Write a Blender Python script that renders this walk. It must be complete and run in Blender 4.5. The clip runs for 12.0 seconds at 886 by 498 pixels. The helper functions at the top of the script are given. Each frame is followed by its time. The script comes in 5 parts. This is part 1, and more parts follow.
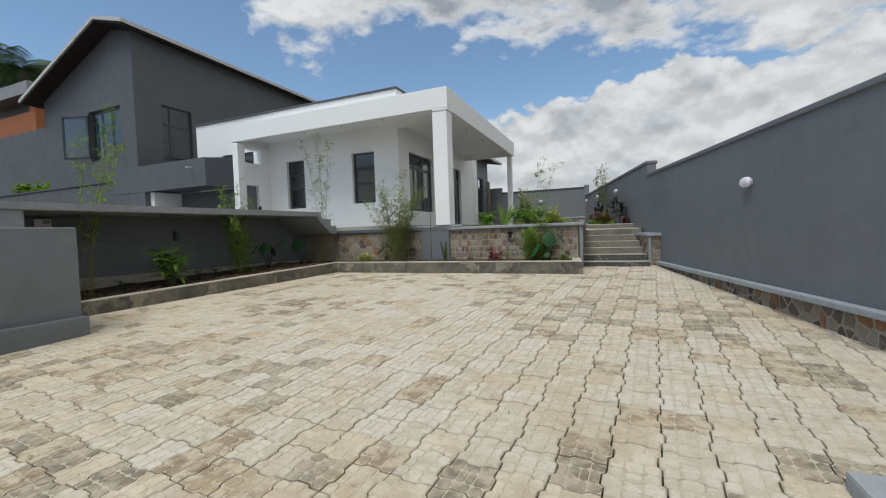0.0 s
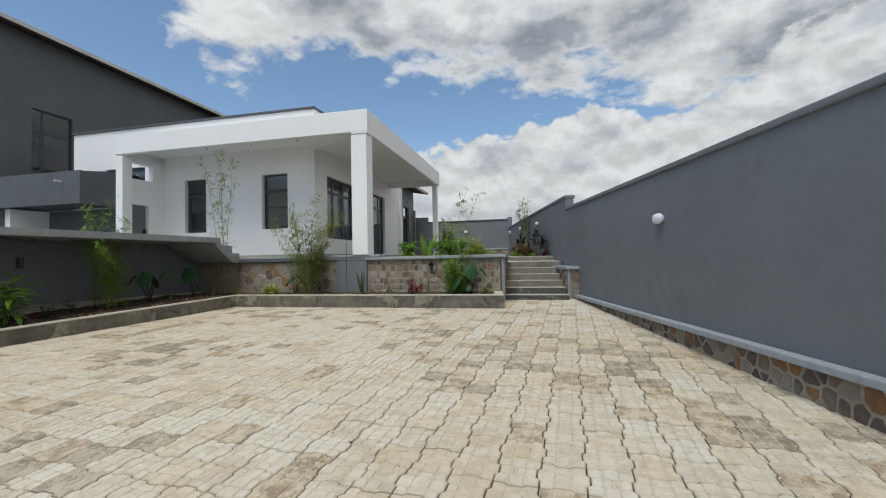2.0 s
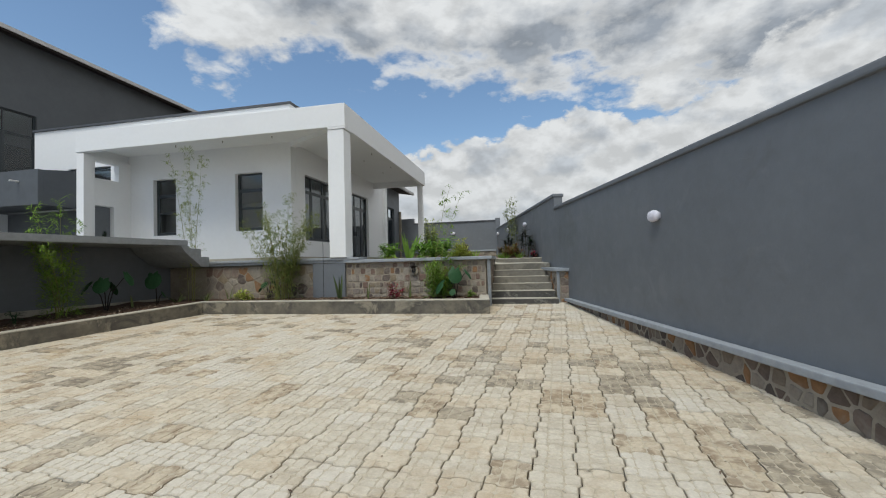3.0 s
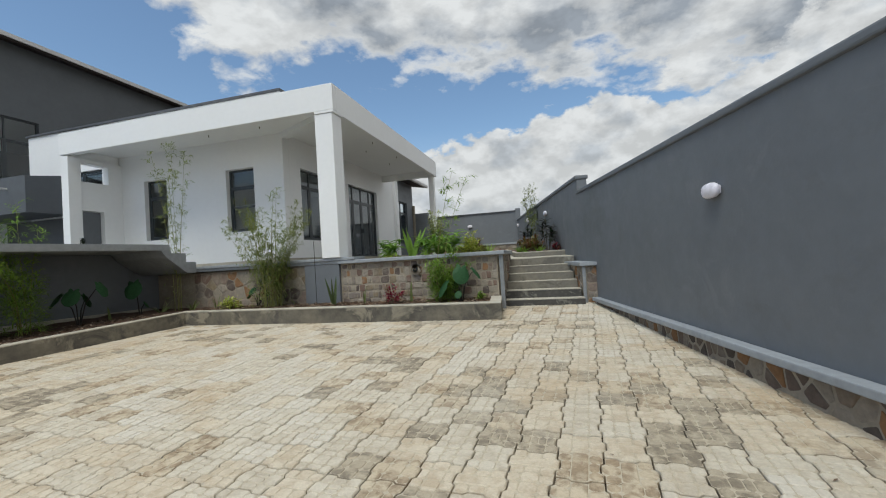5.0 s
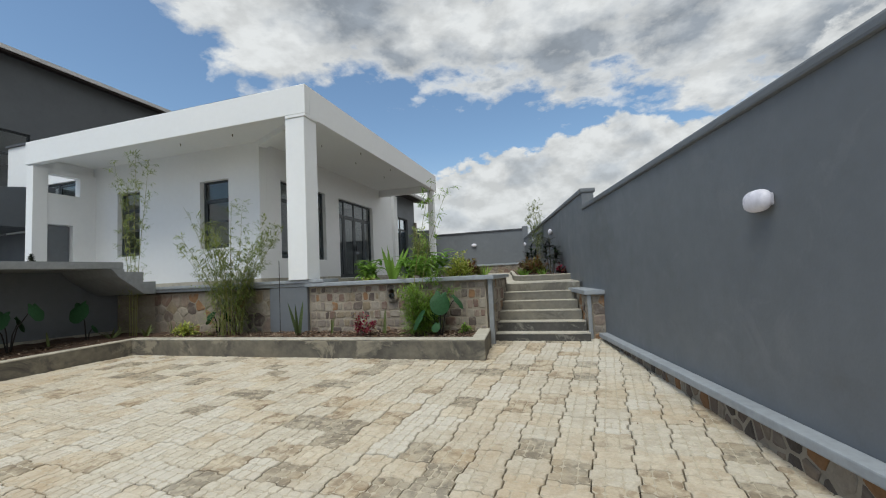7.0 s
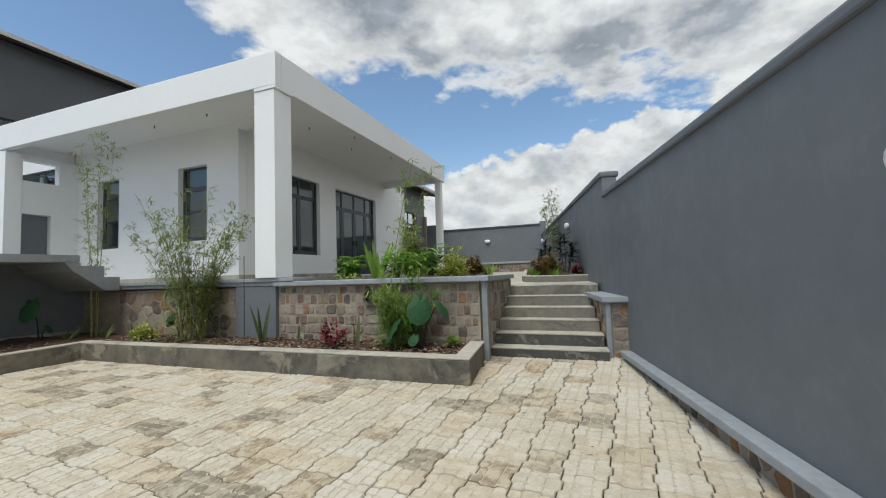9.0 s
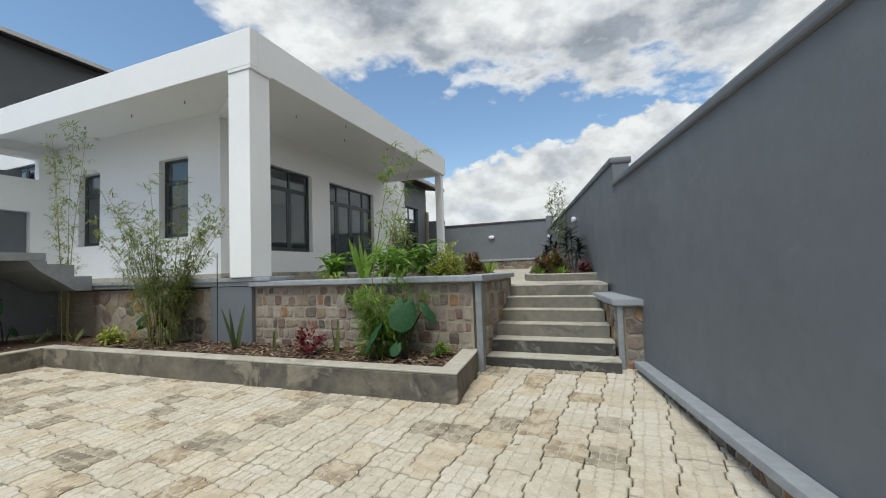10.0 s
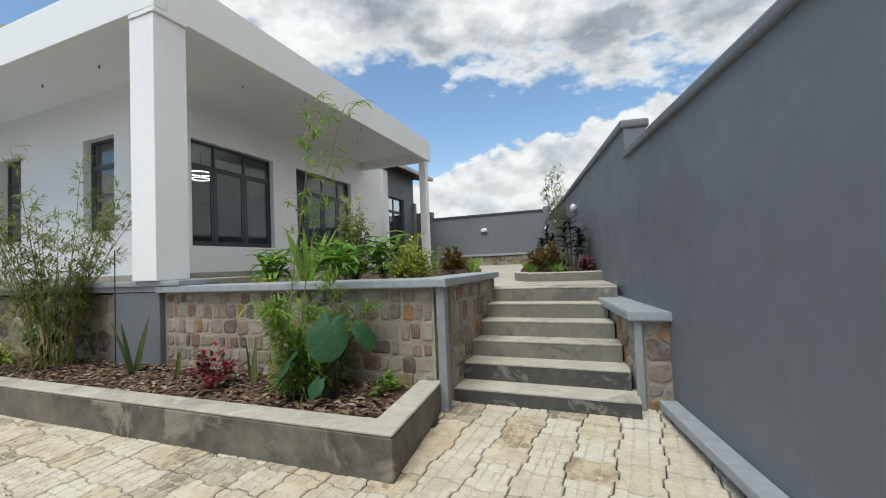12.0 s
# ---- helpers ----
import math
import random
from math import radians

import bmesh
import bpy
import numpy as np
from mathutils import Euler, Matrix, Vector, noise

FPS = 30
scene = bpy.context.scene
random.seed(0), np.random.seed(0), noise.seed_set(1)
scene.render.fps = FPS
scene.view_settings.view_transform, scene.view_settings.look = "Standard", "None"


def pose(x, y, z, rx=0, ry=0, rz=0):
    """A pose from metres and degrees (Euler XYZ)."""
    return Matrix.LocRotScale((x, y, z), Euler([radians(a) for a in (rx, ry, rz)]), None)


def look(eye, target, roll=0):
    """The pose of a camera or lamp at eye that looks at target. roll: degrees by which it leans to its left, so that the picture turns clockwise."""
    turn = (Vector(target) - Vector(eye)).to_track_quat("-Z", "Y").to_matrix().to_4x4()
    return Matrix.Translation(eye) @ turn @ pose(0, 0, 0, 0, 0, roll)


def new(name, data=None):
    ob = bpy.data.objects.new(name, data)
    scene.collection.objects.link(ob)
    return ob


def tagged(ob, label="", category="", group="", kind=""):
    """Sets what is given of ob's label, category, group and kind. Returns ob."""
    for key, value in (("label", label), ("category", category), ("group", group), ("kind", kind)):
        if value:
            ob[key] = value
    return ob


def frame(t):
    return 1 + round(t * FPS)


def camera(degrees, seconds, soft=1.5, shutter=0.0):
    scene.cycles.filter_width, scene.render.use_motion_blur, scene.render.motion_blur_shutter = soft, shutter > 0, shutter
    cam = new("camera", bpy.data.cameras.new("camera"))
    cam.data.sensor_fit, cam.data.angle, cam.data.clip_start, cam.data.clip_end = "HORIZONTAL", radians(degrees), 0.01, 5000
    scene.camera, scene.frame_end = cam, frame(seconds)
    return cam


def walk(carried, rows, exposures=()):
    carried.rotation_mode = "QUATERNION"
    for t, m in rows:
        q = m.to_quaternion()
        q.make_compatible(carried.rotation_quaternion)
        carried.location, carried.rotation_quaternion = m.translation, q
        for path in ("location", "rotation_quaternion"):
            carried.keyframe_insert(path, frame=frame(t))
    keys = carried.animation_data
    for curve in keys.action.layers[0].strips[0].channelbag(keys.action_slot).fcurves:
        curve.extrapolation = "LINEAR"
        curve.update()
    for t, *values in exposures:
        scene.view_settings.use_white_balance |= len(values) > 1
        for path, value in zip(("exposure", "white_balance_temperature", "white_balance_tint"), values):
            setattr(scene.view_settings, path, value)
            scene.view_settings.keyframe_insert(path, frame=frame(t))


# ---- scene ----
cam = camera(94.7, 12.0, 1.1)
PATH = [
    (0, (4.226, -10.796, 1.033), (3.456, -8.951, 0.955), -2.0),
    (0.5, (4.263, -10.670, 1.041), (3.592, -8.787, 0.992), -1.4),
    (1, (4.292, -10.512, 1.057), (3.706, -8.600, 1.046), -1.0),
    (1.5, (4.280, -10.324, 1.063), (3.773, -8.390, 1.092), -0.9),
    (2, (4.258, -10.059, 1.083), (3.819, -8.107, 1.136), -1.2),
    (2.5, (4.279, -9.777, 1.084), (3.893, -7.815, 1.149), -1.5),
    (4.5, (4.410, -8.434, 1.097), (3.949, -6.488, 1.140), -3.1),
    (5, (4.474, -8.095, 1.120), (3.961, -6.163, 1.162), -3.5),
    (5.5, (4.536, -7.763, 1.116), (3.989, -5.839, 1.167), -3.6),
    (6, (4.599, -7.441, 1.163), (4.035, -5.523, 1.236), -3.4),
    (6.5, (4.699, -7.108, 1.183), (4.131, -5.193, 1.287), -3.0),
    (7, (4.770, -6.763, 1.213), (4.190, -4.853, 1.344), -2.7),
    (9, (4.920, -5.392, 1.241), (4.232, -3.518, 1.361), -1.9),
    (9.5, (4.905, -5.043, 1.264), (4.198, -3.175, 1.373), -1.9),
    (10, (4.915, -4.679, 1.264), (4.190, -2.818, 1.369), -2.0),
    (10.5, (4.912, -4.310, 1.273), (4.176, -2.453, 1.379), -2.1),
    (11, (4.881, -3.918, 1.277), (4.140, -2.064, 1.380), -2.2),
    (11.5, (4.863, -3.558, 1.293), (4.126, -1.701, 1.385), -2.3),
    (12, (4.833, -3.212, 1.310), (4.106, -1.350, 1.388), -2.4),
]
EXPOSURES = [(0, -0.06, 6500, 5), (3, -0.05, 6500, 5), (6, -0.04, 6500, 4), (9, 0.08, 6500, 4), (12, 0.26, 6500, 4)]
walk(cam, [(t, look(eye, target, roll)) for t, eye, target, roll in PATH], EXPOSURES)

# ---------------------------------------------------------------- light
SUN_ELEV, SUN_AZ = 64.0, 190.0
sun = new("sun", bpy.data.lights.new("sun", "SUN"))
sun.data.energy, sun.data.angle, sun.data.color = 2.5, radians(34), (1.0, 0.97, 0.92)
sun.matrix_world = look((0, 0, 30), (0 - 10 * math.cos(radians(SUN_ELEV)) * math.sin(radians(SUN_AZ)),
                                     0 - 10 * math.cos(radians(SUN_ELEV)) * math.cos(radians(SUN_AZ)),
                                     30 - 10 * math.sin(radians(SUN_ELEV))))


class Net:
    """A few words for node trees."""

    def __init__(self, tree):
        self.t = tree

    def n(self, kind, **kw):
        node = self.t.nodes.new(kind)
        for key, value in kw.items():
            setattr(node, key, value)
        return node

    def link(self, a, b):
        self.t.links.new(a, b)

    def put(self, socket, value):
        if isinstance(value, bpy.types.NodeSocket):
            self.link(value, socket)
        else:
            socket.default_value = value

    def math(self, op, a, b=0.0, clamp=False):
        node = self.n("ShaderNodeMath", operation=op, use_clamp=clamp)
        self.put(node.inputs[0], a)
        self.put(node.inputs[1], b)
        return node.outputs[0]

    def noise(self, vec, scale, detail=4.0, rough=0.55, dist=0.0):
        node = self.n("ShaderNodeTexNoise")
        self.put(node.inputs["Vector"], vec)
        node.inputs["Scale"].default_value = scale
        node.inputs["Detail"].default_value = detail
        node.inputs["Roughness"].default_value = rough
        node.inputs["Distortion"].default_value = dist
        return node.outputs[0]

    def ramp(self, fac, a, b, lo=0.0, hi=1.0):
        node = self.n("ShaderNodeMapRange")
        node.clamp = True
        self.put(node.inputs[0], fac)
        for i, v in enumerate((a, b, lo, hi)):
            node.inputs[1 + i].default_value = v
        return node.outputs[0]

    def mix(self, fac, a, b, blend="MIX"):
        node = self.n("ShaderNodeMix", data_type="RGBA", blend_type=blend)
        self.put(node.inputs[0], fac)
        for s, v in ((node.inputs[6], a), (node.inputs[7], b)):
            self.put(s, (*v, 1.0) if isinstance(v, tuple) and len(v) == 3 else v)
        return node.outputs[2]


def make_world():
    w = bpy.data.worlds.new("sky")
    scene.world = w
    w.use_nodes = True
    w.node_tree.nodes.clear()
    k = Net(w.node_tree)
    sky = k.n("ShaderNodeTexSky", sky_type="NISHITA", sun_disc=False, sun_elevation=radians(SUN_ELEV),
              sun_rotation=radians(SUN_AZ), air_density=1.0, dust_density=0.6, ozone_density=1.2)
    co = k.n("ShaderNodeTexCoord").outputs["Generated"]
    sep = k.n("ShaderNodeSeparateXYZ")
    k.link(co, sep.inputs[0])
    up = k.math("MAXIMUM", sep.outputs[2], 0.0)
    az = k.math("MULTIPLY", k.math("ARCTAN2", sep.outputs[0], sep.outputs[1]), 180 / math.pi)
    el = k.math("MULTIPLY", k.math("ARCSINE", sep.outputs[2]), 180 / math.pi)

    def line(start, *bends):
        """A height over the azimuth: a start value and rises (az0, az1, rise)."""
        h = start
        for a0, a1, rise in bends:
            h = k.math("ADD", h, k.ramp(az, a0, a1, 0.0, rise))
        return h

    def shifted(vec, by):
        node = k.n("ShaderNodeVectorMath", operation="ADD")
        k.link(vec, node.inputs[0])
        node.inputs[1].default_value = by
        return node.outputs[0]

    # the high broken deck, laid on a plane overhead
    flat = k.math("ADD", up, 0.34)
    comb = k.n("ShaderNodeCombineXYZ")
    k.put(comb.inputs[0], k.math("DIVIDE", sep.outputs[0], flat))
    k.put(comb.inputs[1], k.math("DIVIDE", sep.outputs[1], flat))
    k.put(comb.inputs[2], k.math("MULTIPLY", up, 1.2))
    deck = comb.outputs[0]

    def deck_noise(vec):
        return k.math("ADD", k.math("MULTIPLY", k.noise(vec, 3.1, 3.0, 0.5), 0.50), k.math("MULTIPLY", k.noise(vec, 9.0, 10.0, 0.58, 0.15), 0.50))

    edge = line(DECK_EDGE[0], *DECK_EDGE[1:])
    over = k.ramp(k.math("SUBTRACT", el, edge), -6.0, 8.0, -0.23, 0.15)
    n1 = deck_noise(deck)
    d1 = k.math("ADD", n1, over)
    mask1 = k.ramp(d1, 0.475, 0.575)
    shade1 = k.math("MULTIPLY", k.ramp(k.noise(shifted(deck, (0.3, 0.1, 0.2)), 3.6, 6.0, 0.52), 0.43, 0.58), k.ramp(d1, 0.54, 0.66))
    lit1 = k.ramp(k.math("SUBTRACT", n1, deck_noise(shifted(deck, (0.02, -0.06, 0.0)))), -0.07, 0.07, 0.86, 1.08)
    cloud1 = k.mix(shade1, (1.0, 1.0, 1.0), (0.43, 0.47, 0.53))
    # the cumulus bank that stands on the horizon
    tall = k.n("ShaderNodeMapping")
    k.link(co, tall.inputs[0])
    tall.inputs["Scale"].default_value = (1.0, 1.0, 1.5)
    bank = tall.outputs[0]

    def bank_noise(vec):
        return k.math("ADD", k.math("MULTIPLY", k.noise(vec, 6.0, 3.0, 0.5), 0.45), k.math("MULTIPLY", k.noise(vec, 17.0, 8.0, 0.56, 0.1), 0.55))

    crest = line(BANK_CREST[0], *BANK_CREST[1:])
    under = k.ramp(k.math("SUBTRACT", crest, el), -4.0, 5.0, -0.34, 0.34)
    n2 = bank_noise(bank)
    mask2 = k.ramp(k.math("ADD", n2, under), 0.485, 0.545)
    lit2 = k.ramp(k.math("SUBTRACT", n2, bank_noise(shifted(bank, (0.0, 0.0, 0.035)))), -0.09, 0.09, 0.80, 1.06)
    shade2 = k.ramp(k.noise(shifted(bank, (0.5, 0.2, 0.1)), 9.0, 6.0, 0.5), 0.52, 0.66, 0.0, 0.7)
    cloud2 = k.mix(shade2, (1.0, 1.0, 1.0), (0.62, 0.67, 0.74))

    def times(colour, f):
        c = k.n("ShaderNodeCombineColor")
        for i in range(3):
            k.put(c.inputs[i], f)
        return k.mix(1.0, colour, c.outputs[0], "MULTIPLY")

    level = (CLOUD, CLOUD, CLOUD * 1.04)
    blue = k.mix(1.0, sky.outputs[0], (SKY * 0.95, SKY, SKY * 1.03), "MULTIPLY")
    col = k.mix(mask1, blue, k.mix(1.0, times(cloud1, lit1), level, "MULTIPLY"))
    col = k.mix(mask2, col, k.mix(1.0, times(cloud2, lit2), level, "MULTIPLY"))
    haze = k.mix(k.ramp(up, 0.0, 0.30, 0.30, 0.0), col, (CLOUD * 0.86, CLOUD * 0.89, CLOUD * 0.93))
    bg = k.n("ShaderNodeBackground")
    k.link(haze, bg.inputs[0])
    bg.inputs[1].default_value = 1.0
    out = k.n("ShaderNodeOutputWorld")
    k.link(bg.outputs[0], out.inputs[0])


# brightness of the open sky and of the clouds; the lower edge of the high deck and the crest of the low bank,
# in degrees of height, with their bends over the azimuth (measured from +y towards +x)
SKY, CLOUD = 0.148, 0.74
DECK_EDGE = (41.5, (-62, -52, -14.0), (-52, -42, -6.5), (-32, -12, 2.3), (-10, 0, -3.0), (5, 22, -6.0))
BANK_CREST = (11.0, (-30, -20, 3.0), (-20, 8, 6.0), (8, 18, -3.5), (18, 30, 8.0))
make_world()

# ---------------------------------------------------------------- materials
MATS = {}


def material(name, colour, rough=0.7, second=None, big=0.6, small=18.0, amount=0.5, bump=0.15, bump_scale=60.0, metal=0.0, vary=0.0,
             speck=None, spec=0.5, grain=0.12, island=False, stain=None, trans=0.0, stain2=None):
    """Painted, plastered, mineral or leafy surface: base colour, a second colour in large patches, fine grain, relief."""
    m = bpy.data.materials.new(name)
    m.use_nodes = True
    k = Net(m.node_tree)
    b = m.node_tree.nodes["Principled BSDF"]
    co = k.n("ShaderNodeNewGeometry").outputs["Position"]
    second = second or tuple(c * 0.8 for c in colour)
    f = k.ramp(k.noise(co, big, 5.0, 0.6), 0.35, 0.68, 0.0, amount)
    col = k.mix(f, colour, second)
    g = k.ramp(k.noise(co, small, 4.0, 0.6), 0.3, 0.7, 1.0 - grain, 1.0 + 0.8 * grain)
    gc = k.n("ShaderNodeCombineColor")
    for i in range(3):
        k.put(gc.inputs[i], g)
    col = k.mix(1.0, col, gc.outputs[0], "MULTIPLY")
    if stain:
        s = k.ramp(k.noise(co, stain[1], 6.0, 0.65, 0.6), stain[2], stain[2] + 0.1, 0.0, stain[3])
        col = k.mix(s, col, stain[0])
    if stain2:
        s = k.ramp(k.noise(co, stain2[1], 6.0, 0.62, 0.8), stain2[2] - 0.01, stain2[2] + 0.06, 0.0, stain2[3])
        col = k.mix(s, col, stain2[0])
    if speck:
        s = k.ramp(k.noise(co, speck[1], 2.0, 0.5), speck[2], speck[2] + 0.05)
        col = k.mix(s, col, speck[0])
    if vary:
        r = k.n("ShaderNodeNewGeometry").outputs["Random Per Island"] if island else k.n("ShaderNodeObjectInfo").outputs["Random"]
        v = k.ramp(r, 0.0, 1.0, 1.0 - vary, 1.0 + vary)
        vc = k.n("ShaderNodeCombineColor")
        for i in range(3):
            k.put(vc.inputs[i], v)
        col = k.mix(1.0, col, vc.outputs[0], "MULTIPLY")
    k.link(col, b.inputs["Base Color"])
    k.put(b.inputs["Roughness"], k.ramp(k.noise(co, small * 0.4, 3.0), 0.3, 0.7, max(rough - 0.08, 0.02), min(rough + 0.08, 1.0)))
    b.inputs["Metallic"].default_value = metal
    b.inputs["Specular IOR Level"].default_value = spec
    if trans:
        b.inputs["Transmission Weight"].default_value = trans
    if bump:
        bp = k.n("ShaderNodeBump")
        bp.inputs["Strength"].default_value = bump
        bp.inputs["Distance"].default_value = 0.01
        k.put(bp.inputs["Height"], k.noise(co, bump_scale, 5.0, 0.6))
        k.link(bp.outputs[0], b.inputs["Normal"])
    MATS[name] = m
    return m


def palette(name, colours, rough=0.8, island=False, grain=30.0, bump=0.3, stains=None, bump_scale=45.0):
    """Pieces that each take one of several colours by their random number."""
    m = bpy.data.materials.new(name)
    m.use_nodes = True
    k = Net(m.node_tree)
    b = m.node_tree.nodes["Principled BSDF"]
    co = k.n("ShaderNodeNewGeometry").outputs["Position"]
    r = k.n("ShaderNodeNewGeometry").outputs["Random Per Island"] if island else k.n("ShaderNodeObjectInfo").outputs["Random"]
    ramp = k.n("ShaderNodeValToRGB")
    ramp.color_ramp.interpolation = "CONSTANT"
    el = ramp.color_ramp.elements
    while len(el) < len(colours):
        el.new(0.5)
    for i, c in enumerate(colours):
        el[i].position = i / len(colours)
        el[i].color = (*c, 1)
    k.link(r, ramp.inputs[0])
    col = ramp.outputs[0]
    g = k.ramp(k.noise(co, grain, 5.0, 0.65), 0.3, 0.7, 0.78, 1.16)
    gc = k.n("ShaderNodeCombineColor")
    for i in range(3):
        k.put(gc.inputs[i], g)
    col = k.mix(1.0, col, gc.outputs[0], "MULTIPLY")
    for colour, scale, edge, amount in stains or ():
        col = k.mix(k.ramp(k.noise(co, scale, 5.0, 0.6, 0.5), edge, edge + 0.14, 0.0, amount), col, colour)
    k.link(col, b.inputs["Base Color"])
    b.inputs["Roughness"].default_value = rough
    bp = k.n("ShaderNodeBump")
    bp.inputs["Strength"].default_value = bump
    bp.inputs["Distance"].default_value = 0.01
    k.put(bp.inputs["Height"], k.noise(co, bump_scale, 5.0, 0.6))
    k.link(bp.outputs[0], b.inputs["Normal"])
    MATS[name] = m
    return m


WHITE = material("white_paint", (0.84, 0.85, 0.86), 0.65, (0.79, 0.80, 0.81), 0.5, 9.0, 0.5, 0.05, 40, grain=0.015)
GREY = material("grey_paint", (0.165, 0.180, 0.200), 0.6, (0.138, 0.150, 0.166), 0.45, 7.0, 0.8, 0.14, 30, grain=0.05,
                stain=((0.115, 0.12, 0.126), 0.9, 0.58, 0.5), stain2=((0.20, 0.21, 0.225), 1.7, 0.60, 0.35))
# darkened copy of the grey paint: the far walls' shade is coloured in
GREY_SHADED = material("grey_paint_shaded", (0.100, 0.110, 0.122), 0.65, (0.082, 0.090, 0.100), 0.5, 8.0, 0.8, 0.12, 30, grain=0.05)
GREY_LIGHT = material("light_grey_paint", (0.325, 0.35, 0.38), 0.6, (0.26, 0.28, 0.305), 0.8, 12.0, 0.6, 0.1, 30)
CANOPY = material("weathered_grey_paint", (0.27, 0.285, 0.30), 0.7, (0.21, 0.22, 0.23), 0.8, 10.0, 0.7, 0.12, 30)
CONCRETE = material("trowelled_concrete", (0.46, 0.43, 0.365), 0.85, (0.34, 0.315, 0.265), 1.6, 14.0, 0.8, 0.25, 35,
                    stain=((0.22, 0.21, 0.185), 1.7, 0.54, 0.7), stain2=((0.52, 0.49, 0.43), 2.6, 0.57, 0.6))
# darker than the tread concrete; for risers and upper kerb sides
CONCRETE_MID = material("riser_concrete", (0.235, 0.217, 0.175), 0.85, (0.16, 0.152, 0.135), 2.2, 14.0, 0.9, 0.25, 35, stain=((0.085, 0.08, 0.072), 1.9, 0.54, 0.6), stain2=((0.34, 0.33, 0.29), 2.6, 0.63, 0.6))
# kerb sides: a darker base than the kerb tops, with stains
CONCRETE_DARK = material("stained_dark_concrete", (0.185, 0.165, 0.128), 0.75, (0.085, 0.078, 0.066), 1.3, 11.0, 1.0, 0.2, 30, grain=0.2,
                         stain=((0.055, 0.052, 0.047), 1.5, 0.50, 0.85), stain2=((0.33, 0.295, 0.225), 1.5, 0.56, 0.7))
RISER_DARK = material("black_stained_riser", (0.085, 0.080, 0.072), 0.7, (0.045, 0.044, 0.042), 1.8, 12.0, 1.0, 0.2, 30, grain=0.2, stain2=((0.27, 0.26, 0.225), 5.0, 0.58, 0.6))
FRAME = material("dark_aluminium", (0.035, 0.045, 0.052), 0.35, (0.03, 0.038, 0.044), 2.0, 30.0, 0.5, 0.03, 60)
MORTAR = material("cement_mortar", (0.36, 0.315, 0.25), 0.9, (0.24, 0.205, 0.16), 2.2, 22.0, 0.9, 0.4, 40)
SOIL = material("red_brown_soil", (0.105, 0.058, 0.036), 0.95, (0.050, 0.030, 0.022), 5.0, 40.0, 1.0, 0.8, 55)
BED = material("sandy_joint_bed", (0.13, 0.105, 0.075), 0.95, (0.065, 0.05, 0.038), 1.1, 40.0, 0.9, 0.4, 70)
ROOF = material("roof_trim_white_metal", (0.55, 0.55, 0.55), 0.5, (0.42, 0.42, 0.42), 1.0, 10.0, 0.6, 0.05, 30)
EAVE = material("dark_eave_timber", (0.030, 0.020, 0.017), 0.7, (0.018, 0.013, 0.012), 1.5, 14.0, 0.8, 0.15, 30)
COPING = material("dark_grey_coping", (0.085, 0.09, 0.10), 0.6, (0.065, 0.07, 0.08), 0.8, 12.0, 0.7, 0.1, 30)
BARK_GREY = material("dusty_cable_sheath", (0.20, 0.18, 0.15), 0.7, (0.14, 0.12, 0.10), 3.0, 20.0, 0.5, 0.05, 40)
LAMP_WHITE = material("white_lamp_plastic", (0.80, 0.78, 0.86), 0.3, (0.72, 0.70, 0.78), 3.0, 20.0, 0.4, 0.02, 30)
SAND = material("groove_sand", (0.50, 0.445, 0.35), 0.95, (0.38, 0.33, 0.25), 1.5, 40.0, 0.8, 0.2, 70)
BRICK = palette("orange_brick", [(0.30, 0.095, 0.04), (0.25, 0.08, 0.035), (0.33, 0.12, 0.05)], 0.85)
STONE = palette("rubble_stone", [(0.30, 0.265, 0.215), (0.22, 0.185, 0.155), (0.33, 0.29, 0.24), (0.115, 0.09, 0.078), (0.27, 0.15, 0.075), (0.27, 0.23, 0.19),
                                 (0.26, 0.20, 0.16), (0.15, 0.118, 0.10), (0.19, 0.125, 0.098), (0.34, 0.30, 0.245), (0.25, 0.20, 0.135), (0.24, 0.205, 0.175)], 0.82,
                grain=11, bump=0.6, stains=[((0.31, 0.275, 0.225), 5.0, 0.50, 0.6), ((0.085, 0.068, 0.055), 7.0, 0.58, 0.65)])
STONE_DARK = palette("dark_base_stone", [(0.13, 0.095, 0.075), (0.20, 0.155, 0.115), (0.085, 0.068, 0.055), (0.24, 0.125, 0.055), (0.26, 0.22, 0.175), (0.16, 0.12, 0.095)],
                     0.85, grain=16, bump=0.5, stains=[((0.28, 0.25, 0.21), 2.6, 0.57, 0.6)])


